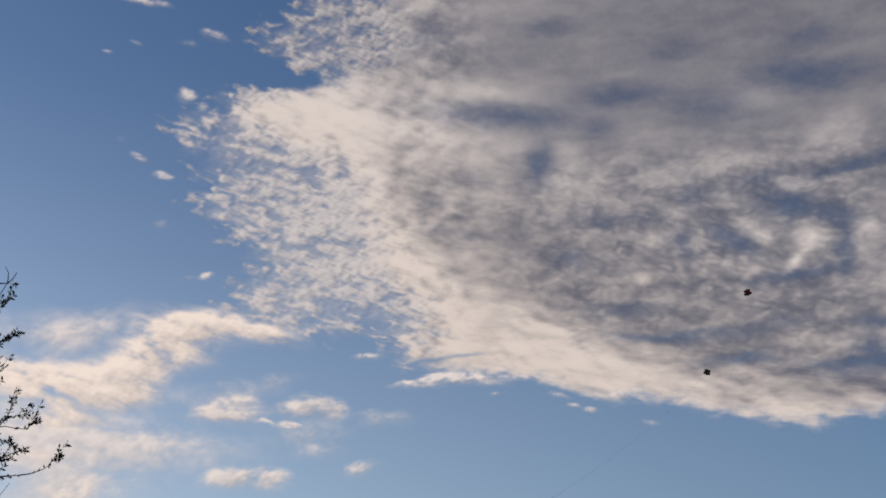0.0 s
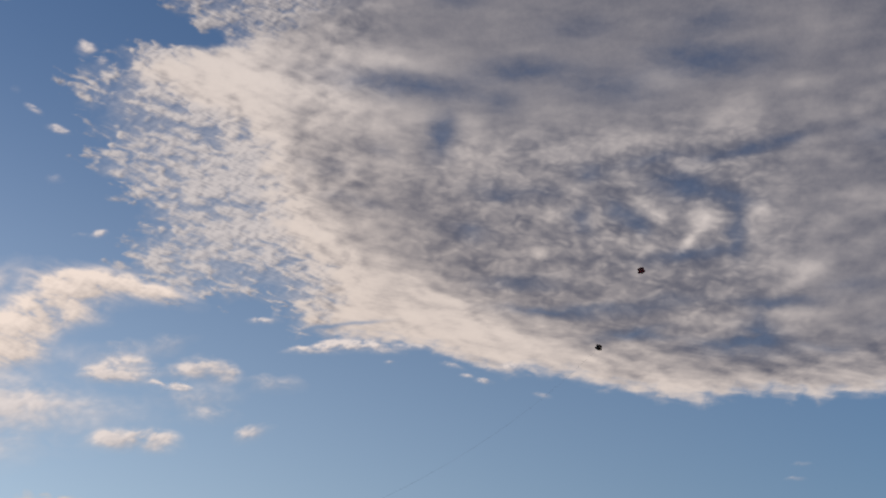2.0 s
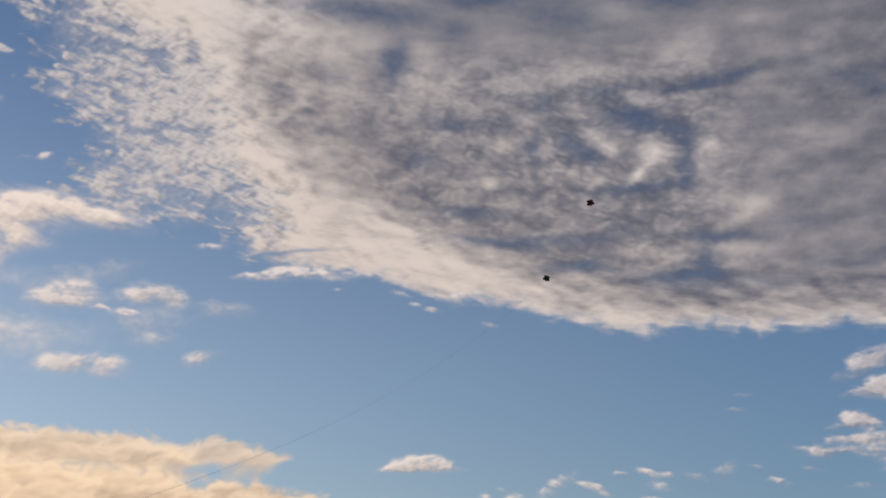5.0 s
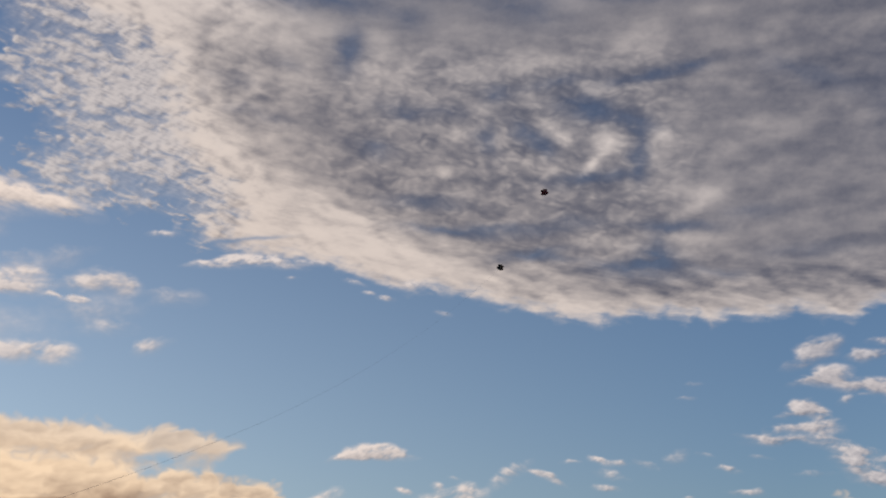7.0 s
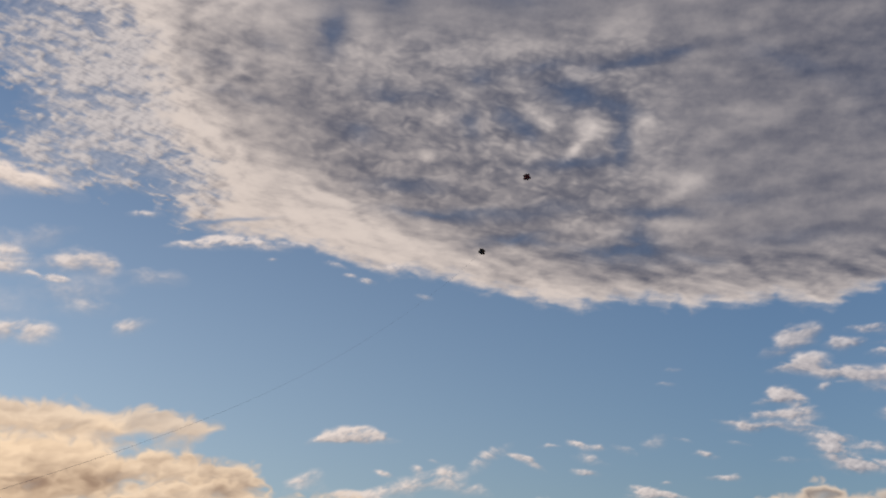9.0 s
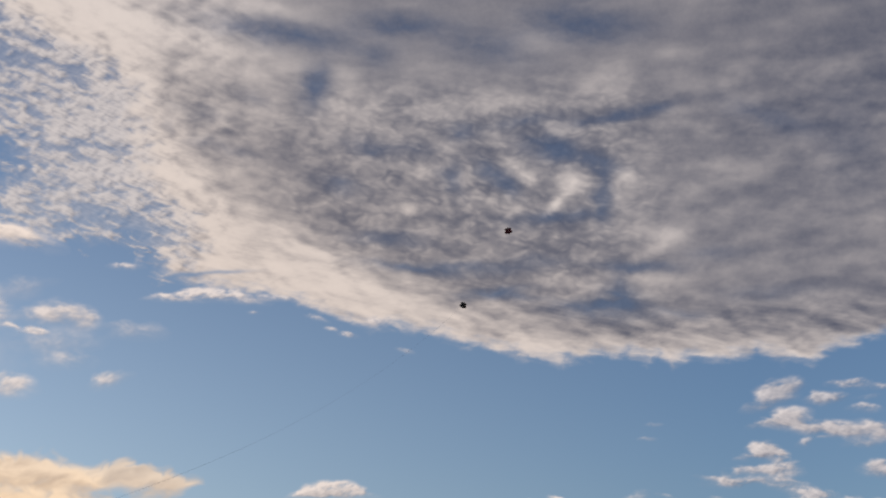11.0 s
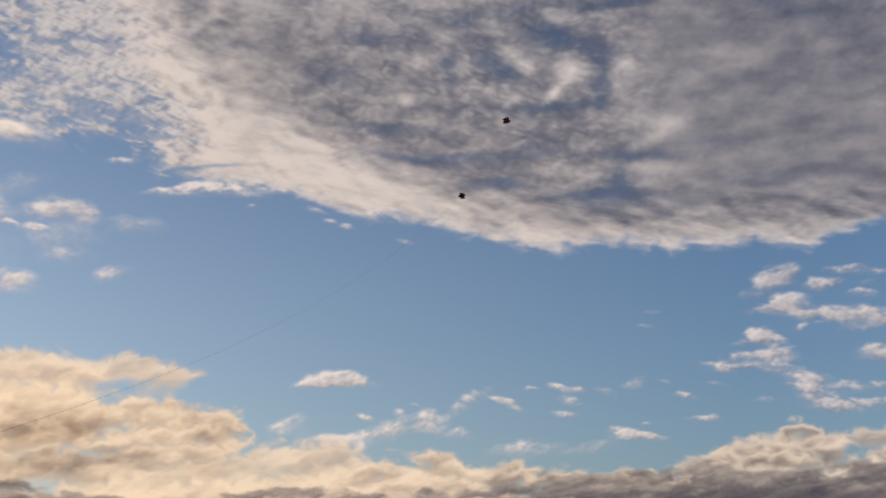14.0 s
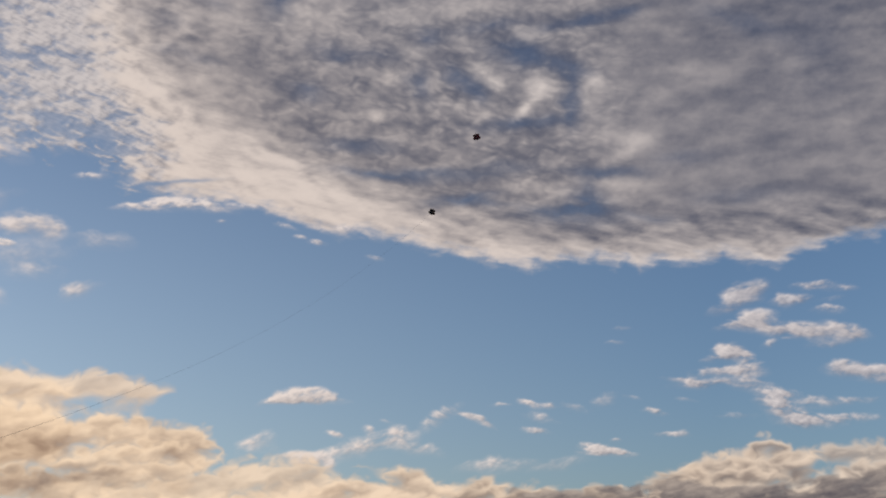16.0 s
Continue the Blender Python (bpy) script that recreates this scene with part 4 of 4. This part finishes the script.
soft_cloud("pale cumulus puff with a soft top", ((26.8, 14.2, 0.79, 0.44, 10, 1.00), (27.3, 14.4, 0.72, 0.27, 0, 0.60), (25.9, 13.5, 0.72, 0.23, 15, 0.70),
           (26.4, 13.7, 0.86, 0.23, 5, 0.50),), 0.3, 6, 0.2, 0.3)
soft_cloud("pale twin cloud puffs", ((28.6, 13.7, 0.52, 0.30, 0, 0.80), (29.4, 13.8, 0.40, 0.23, 5, 0.90), (28.4, 13.8, 0.34, 0.27, 0, 0.60),), 0.3, 0, 0.2, 0.3)
scraps("flat pale cloud", ((30, 14.3, 0.78, 0.21, -3, 1), (31.1, 14.1, 0.62, 0.18, -5, 0.7), (30.5, 13.2, 0.62, 0.21, -5, 0.8), (30.8, 13.7, 0.72, 0.16, 0, 0.4),
           (27.8, 11.9, 0.41, 0.18, 15, 0.7), (28.8, 12.1, 0.62, 0.1, 0, 0.5), (26.1, 8.8, 0.88, 0.16, 0, 0.5),), bright=0.18, warm=0.3)
soft_cloud("long cream cumulus cloud with bright rounded end", ((27.2, 13, 0.80, 0.39, 3, 1.30), (26.3, 12.8, 0.66, 0.18, 8, 0.80), (28.3, 12.5, 0.93, 0.35, -8, 1.00),
           (29.5, 12.4, 0.93, 0.35, -5, 0.90), (30.7, 12.2, 0.93, 0.39, -5, 0.90), (31.4, 12.1, 0.48, 0.30, -10, 0.69),
           (30.1, 11.7, 0.66, 0.18, 0, 0.60),), 0.35, -6, 0.18, 0.35)
soft_cloud("ragged cumulus with a bright crown", ((26, 11.7, 0.60, 0.31, 0, 1.21), (26.5, 11.3, 0.66, 0.31, -20, 0.91), (25.4, 11.4, 0.60, 0.16, 10, 0.71),
           (25.5, 10.8, 1.33, 0.21, 3, 0.81), (26.7, 10.7, 0.75, 0.19, -5, 0.81), (26.8, 10.2, 0.90, 0.31, -10, 0.91), (24.5, 10.3, 0.90, 0.19, 0, 0.91),
           (23.8, 10.5, 0.75, 0.11, -8, 0.51), (25.4, 10.3, 0.66, 0.11, 0, 0.61),), 0.5, -4, 0.16, 0.35)
soft_cloud("cream cumulus puff with a bright edge", ((30.8, 10.7, 0.57, 0.36, -5, 1.10), (31.7, 10.4, 0.86, 0.36, -8, 1.00), (32.7, 10.2, 0.86, 0.40, -5, 0.90),), 0.3, -6, 0.2, 0.35)
soft_cloud("cream and grey slanting cumulus", ((28, 9.7, 0.66, 0.26, -5, 1.09), (27.7, 9.3, 0.83, 0.31, -40, 0.99), (28.5, 8.7, 0.90, 0.37, -25, 0.99),
           (29.5, 9.3, 1.20, 0.34, 0, 0.55), (29.4, 8.4, 1.20, 0.26, -3, 0.79), (30.9, 8.5, 1.33, 0.19, -3, 0.59), (31.2, 9.2, 1.20, 0.16, 3, 0.50),), 0.4, -14, 0.18, 0.35)
scraps("tiny cloud scrap beneath the sheet", ((2.5, 17.8, 0.31, 0.08, 0, 0.7), (6.9, 17, 0.41, 0.13, -6, 1.1), (6.1, 17.2, 0.31, 0.10, -8, 0.8),
             (9.6, 16.3, 0.39, 0.13, -12, 0.7), (5.3, 17.7, 0.52, 0.13, -14, 0.7), (8.1, 17.6, 0.78, 0.21, 6, 0.9),), bright=0.08)
soft_cloud("pointed cream cloud tongue under the sheet", ((0.3, 18.5, 1.22, 0.28, 3, 1.16), (-1.4, 18.2, 0.96, 0.18, 6, 0.95), (1.9, 18.4, 0.68, 0.22, -8, 0.84),
           (3.8, 18.5, 1.09, 0.18, 0, 0.63),), 0.5, 3, 0.06, 0.3)
soft_cloud("small cream puff at the corner of the sheet", ((-3.8, 19.4, 0.57, 0.16, 0, 0.9), (-3.1, 19.8, 0.21, 0.26, 0, 0.6),), 0.4, 0, 0.10, 0.2)
scraps("small white cloud fleck in blue sky", ((-16.3, 34.4, 1.09, 0.18, 0, 0.9), (-17.9, 32, 0.26, 0.10, 0, 0.6), (-16.5, 32.6, 0.36, 0.10, -8, 0.5),
             (-15.6, 27.6, 0.41, 0.16, -14, 0.8), (-14.3, 26.9, 0.52, 0.16, -12, 0.8), (-16.6, 28.4, 0.23, 0.23, 0, 0.4),
             (-11.8, 22.6, 0.41, 0.16, 14, 0.8), (-12.6, 22.5, 0.41, 0.13, 8, 0.5), (-13.6, 30.6, 0.36, 0.34, 0, 0.9),
             (-12.7, 30.2, 0.23, 0.21, 0, 0.9), (-14.2, 24.8, 0.47, 0.26, 0, 0.4), (-12.5, 33.4, 0.57, 0.21, -10, 0.9),
             (-13.9, 32.9, 0.52, 0.21, 0, 0.4),), bright=0.12, warm=0.2)


# ---- ground ----
def mesh_object(name, bm, material, parent=None, label=""):
    me = bpy.data.meshes.new(name)
    bm.to_mesh(me)
    bm.free()
    me.materials.append(material)
    for p in me.polygons:
        p.use_smooth = True
    ob = new(name, me)
    if parent:
        ob.parent = parent
    if label:
        ob["label"] = label
    return ob


part = mesh_object

bm = bmesh.new()
rings = [0, 3, 8, 20, 50, 120, 300, 800, 2000, 4800]
last = None
for i, rad in enumerate(rings):
    ring = [bm.verts.new((0, 0, 0))] if i == 0 else [bm.verts.new((rad * math.cos(k * math.pi / 24), rad * math.sin(k * math.pi / 24),
                                                     0.05 * noise.noise(Vector((rad * 0.3, k * 0.7, 0))) if rad < 900 else 0)) for k in range(48)]
    for k in range(48 if i else 0):
        if i == 1:
            bm.faces.new((last[0], ring[k], ring[(k + 1) % 48]))
        else:
            bm.faces.new((last[k], ring[k], ring[(k + 1) % 48], last[(k + 1) % 48]))
    last = ring
tagged(mesh_object("ground", bm, GRASS), "open short-grass field under the flying kites", "ground", kind="structure")


# ---- tree ----
def tube(bm, pts, radii, sides=6):
    """A tapered limb along points."""
    rings = []
    for i, p in enumerate(pts):
        d = (pts[min(i + 1, len(pts) - 1)] - pts[max(i - 1, 0)]).normalized()
        q = d.to_track_quat("Z", "Y")
        rings.append([bm.verts.new(p + q @ Vector((math.cos(k * 2 * math.pi / sides) * radii[i], math.sin(k * 2 * math.pi / sides) * radii[i], 0))) for k in range(sides)])
    for a, b in zip(rings, rings[1:]):
        for k in range(sides):
            bm.faces.new((a[k], a[(k + 1) % sides], b[(k + 1) % sides], b[k]))
    bm.faces.new(rings[-1])
    bm.faces.new(rings[0][::-1])


def add_leaf(bm, at, direction, length, rng):
    """A small folded young leaf."""
    d = direction.normalized()
    side = d.cross(Vector((rng.uniform(-1, 1), rng.uniform(-1, 1), rng.uniform(-1, 1)))).normalized()
    up = side.cross(d)
    w = length * rng.uniform(0.16, 0.26)
    v = [bm.verts.new(at), bm.verts.new(at + d * length * 0.45 + side * w + up * w * 0.5), bm.verts.new(at + d * length), bm.verts.new(at + d * length * 0.45 - side * w + up * w * 0.5),
         bm.verts.new(at + d * length * 0.5)]
    bm.faces.new((v[0], v[1], v[4]))
    bm.faces.new((v[1], v[2], v[4]))
    bm.faces.new((v[2], v[3], v[4]))
    bm.faces.new((v[3], v[0], v[4]))


TREE_D = 9.0


def at_sky(az, el, d=TREE_D):
    return EYE + way(az, el) * d


def curve_points(a, b, bend, steps, rng):
    side = (b - a).cross(Vector((0, 1, 0))).normalized()
    out = []
    for i in range(steps + 1):
        s = i / steps
        wob = Vector((rng.uniform(-1, 1), rng.uniform(-1, 1), rng.uniform(-1, 1))) * (b - a).length * 0.012 * (0 < i < steps)
        out.append(a.lerp(b, s) + side * bend * math.sin(math.pi * s) * (b - a).length + wob)
    return out


TREE_BOUGHS = ((-22.26, 19.22, -20.82, 21.32, 0.005, 0), (-20.82, 21.32, -21.06, 22.03, 0.0035, 0), (-20.82, 21.32, -20.48, 21.86, 0.0035, 0),
               (-20.82, 21.32, -20.44, 21.28, 0.002, 5), (-21.90, 18.54, -20.42, 20.88, 0.0045, 22), (-21.51, 19.81, -20.73, 20.64, 0.003, 10),
               (-21.78, 17.82, -19.87, 19.28, 0.0045, 24), (-21.27, 17.64, -20.39, 18.97, 0.003, 16), (-21.39, 16.90, -20.28, 17.81, 0.003, 10))
TREE_BOUGHS += ((-21.16, 14.05, -19.63, 16.49, 0.004, 14), (-21.25, 14.64, -19.10, 15.88, 0.004, 13), (-21.75, 14.82, -19.08, 15.21, 0.0045, 4),
                (-19.08, 15.21, -18.67, 15.73, 0.003, 14), (-21.12, 13.82, -19.58, 14.87, 0.004, 0), (-21.50, 14.73, -18.94, 14.26, 0.004, 20),
                (-20.97, 12.88, -19.07, 14.36, 0.004, 14), (-21.57, 12.36, -19.14, 13.23, 0.0055, 12), (-19.14, 13.23, -17.90, 13.72, 0.0045, 3),
                (-17.90, 13.72, -17.41, 14.24, 0.003, 17), (-20.32, 11.76, -19.40, 12.90, 0.003, 0), (-21.42, 14.26, -19.36, 13.86, 0.004, 10))


def build_tree():
    rng = random.Random(5)
    tree = tagged(new("tree"), "bare spring tree with dark twigs and small budding leaves", "tree")
    foot = Vector((math.sin(radians(-33)) * TREE_D, math.cos(radians(-33)) * TREE_D, 0))
    tree.location = foot
    wood, twigs, leaves = bmesh.new(), bmesh.new(), bmesh.new()
    trunk_pts = [foot + Vector((0.05 * math.sin(i * 1.3), 0.04 * math.cos(i), i * 0.62)) for i in range(11)]
    tube(wood, [p - foot for p in trunk_pts], [0.13 - 0.0105 * i for i in range(11)], 10)

    def twig(a, b, r, leafy, bend=0.06):
        pts = curve_points(a, b, bend * rng.choice((-1, 1)), 6, rng)
        tube(twigs, [p - foot for p in pts], [r * (1 - 0.6 * i / 6) for i in range(7)], 5)
        for i in range(leafy):
            s = 1 - rng.uniform(0, 1) ** 1.3 * 0.75
            k = min(int(s * 6), 5)
            p = pts[k].lerp(pts[k + 1], s * 6 - k)
            d = (pts[k + 1] - pts[k]).normalized() * 0.8 + Vector((rng.uniform(-1, 1), rng.uniform(-1, 1), rng.uniform(-1, 1)))
            add_leaf(leaves, p - foot, d, rng.uniform(0.026, 0.044), rng)
        return pts

    # boughs that reach into the open sky: from, to (azimuth, elevation), thickness, leaves
    for x0, y0, x1, y1, r, leafy in TREE_BOUGHS:
        near, tip3 = at_sky(x0, y0, TREE_D + rng.uniform(-0.3, 0.3)), at_sky(x1, y1, TREE_D + rng.uniform(-0.3, 0.3))
        twigs = bmesh.new()
        main = twig(near, tip3, r * 1.25, int(leafy * 2.1))
        for i in range(3 if leafy > 9 else 0):
            k = rng.randint(2, 5)
            d = (main[k + 1] - main[k]).normalized()
            twig(main[k], main[k] + d * rng.uniform(0.05, 0.10) + Vector((rng.uniform(-0.06, 0.02), rng.uniform(-0.08, 0.08), rng.uniform(-0.03, 0.10))), r * 0.6, 8)
        part("bough", twigs, TWIG, tree, "thin dark twig with buds")
        if x0 < -20.6:
            start = min(trunk_pts, key=lambda p: (p - at_sky(x0 - 7, y0 - 4)).length)
            pts = curve_points(start, near, 0.06, 5, rng)
            tube(wood, [p - foot for p in pts], [0.022 - (0.022 - r) * i / 5 for i in range(6)], 7)
    twigs = bmesh.new()
    # the rest of the crown
    for i in range(26):
        start = trunk_pts[rng.randint(4, 10)]
        turn = rng.uniform(0, 2 * math.pi)
        reach = rng.uniform(0.8, 1.7)
        end = start + Vector((math.cos(turn) * reach * 0.8, math.sin(turn) * reach, reach * rng.uniform(0.3, 0.9)))
        if math.degrees(math.atan2(end.x, end.y)) > -25:
            end.x -= 1.2
        pts = curve_points(start, end, 0.1, 5, rng)
        tube(wood, [p - foot for p in pts], [0.03 - 0.004 * k for k in range(6)], 6)
        for j in range(6):
            p = pts[rng.randint(2, 5)]
            e = p + Vector((rng.uniform(-0.4, 0.3), rng.uniform(-0.4, 0.4), rng.uniform(0.05, 0.5)))
            twig(p, e, 0.006, 12)
    part("trunk", wood, BARK, tree, "dark rough-barked trunk with limbs")
    part("twigs", twigs, TWIG, tree, "thin dark bare twigs")["kind"] = "stuff"
    crown = part("crown", leaves, LEAF, tree, "sparse small young leaves")
    crown["kind"] = "stuff"
    return tree


build_tree()


# ---- kites ----
def kite(label, az, el, dist, span, sail_mat, wing_mat, turn):
    ob = tagged(new("kite"), label, "kite", group="flying kites")
    h = span * 0.5
    # outline of one half, nose to tail: two rounded wings with a waist between
    half = [(0, 1.0), (0.12, 0.72), (0.30, 0.62), (0.58, 0.76), (0.84, 0.56), (0.74, 0.22), (0.62, 0.08), (0.98, -0.08), (0.90, -0.46), (0.62, -0.66), (0.36, -0.58), (0.22, -0.86), (0, -0.78)]

    def sail(sign, name, mat):
        bm = bmesh.new()
        ridge = []
        edge = []
        for i, (a, b) in enumerate(half):
            z = -0.16 * a * a * span
            edge.append(bm.verts.new((sign * a * h, b * h, z)))
            ridge.append(edge[-1] if a == 0 else bm.verts.new((0, b * h * 0.9, 0.0)))
        for i in range(len(half) - 1):
            vs = [ridge[i], edge[i], edge[i + 1], ridge[i + 1]]
            vs = [v for j, v in enumerate(vs) if v not in vs[:j]]
            if len(vs) > 2:
                bm.faces.new(vs if sign > 0 else vs[::-1])
        bmesh.ops.solidify(bm, geom=bm.faces[:], thickness=0.004)
        return part(name, bm, mat, ob)

    sail(1, "wing", wing_mat)
    sail(-1, "wing", sail_mat)
    bm = bmesh.new()
    tube(bm, [Vector((0, h * 1.05, 0.012)), Vector((0, 0, 0.016)), Vector((0, -h * 1.02, 0.012))], [0.006, 0.008, 0.006])
    part("spine", bm, SPAR, ob)
    for yy in (0.5, -0.5):
        bm = bmesh.new()
        tube(bm, [Vector((-h * 0.95 + 1.9 * h * k / 6, yy * h * (1 - 0.1 * abs(k - 3) / 3), 0.014 - 0.16 * ((k - 3) / 3 * 0.95) ** 2 * span)) for k in range(7)], [0.006] * 7)
        part("spar", bm, SPAR, ob)
    bm = bmesh.new()
    tube(bm, [Vector((0, h * 0.5, 0.01)), Vector((0, h * 0.1, 0.35)), Vector((0, -h * 0.5, 0.01))], [0.003] * 3, 4)
    part("bridle", bm, LINE, ob)
    at = EYE + way(az, el) * dist
    ob.matrix_world = look(EYE, at).to_3x3().to_4x4()
    ob.location = at
    ob.matrix_world = Matrix.Translation(at) @ look(EYE, at).to_3x3().to_4x4() @ pose(0, 0, 0, -16, 10, turn)
    return ob


kite("dark red fighter kite with scalloped wings high in the sky", 14.6, 21.8, 110, 0.72, RED_SAIL, RED_SAIL, 12)
kite("black and ochre fighter kite with scalloped wings", 12.4, 18.4, 110, 0.66, BLACK_SAIL, OCHRE_SAIL, -20)

# the cord of the black kite, sagging from beyond the field to the kite
bm = bmesh.new()
pts = [Vector((-13.0, 13.0, 0.0)), Vector((-8.5, 13.6, 1.4))]
for i in range(41):
    s = i / 40
    az = -13.0 + 25.4 * s
    el = 5.3 + 9.9 * s + 3.2 * s ** 4
    pts.append(EYE + way(az, el) * (16 + 93.9 * s ** 1.5))
tube(bm, pts, [0.003] * 43, 5)
tagged(mesh_object("kite_line", bm, LINE), "thin dark kite line running up to the black kite", "kite line")
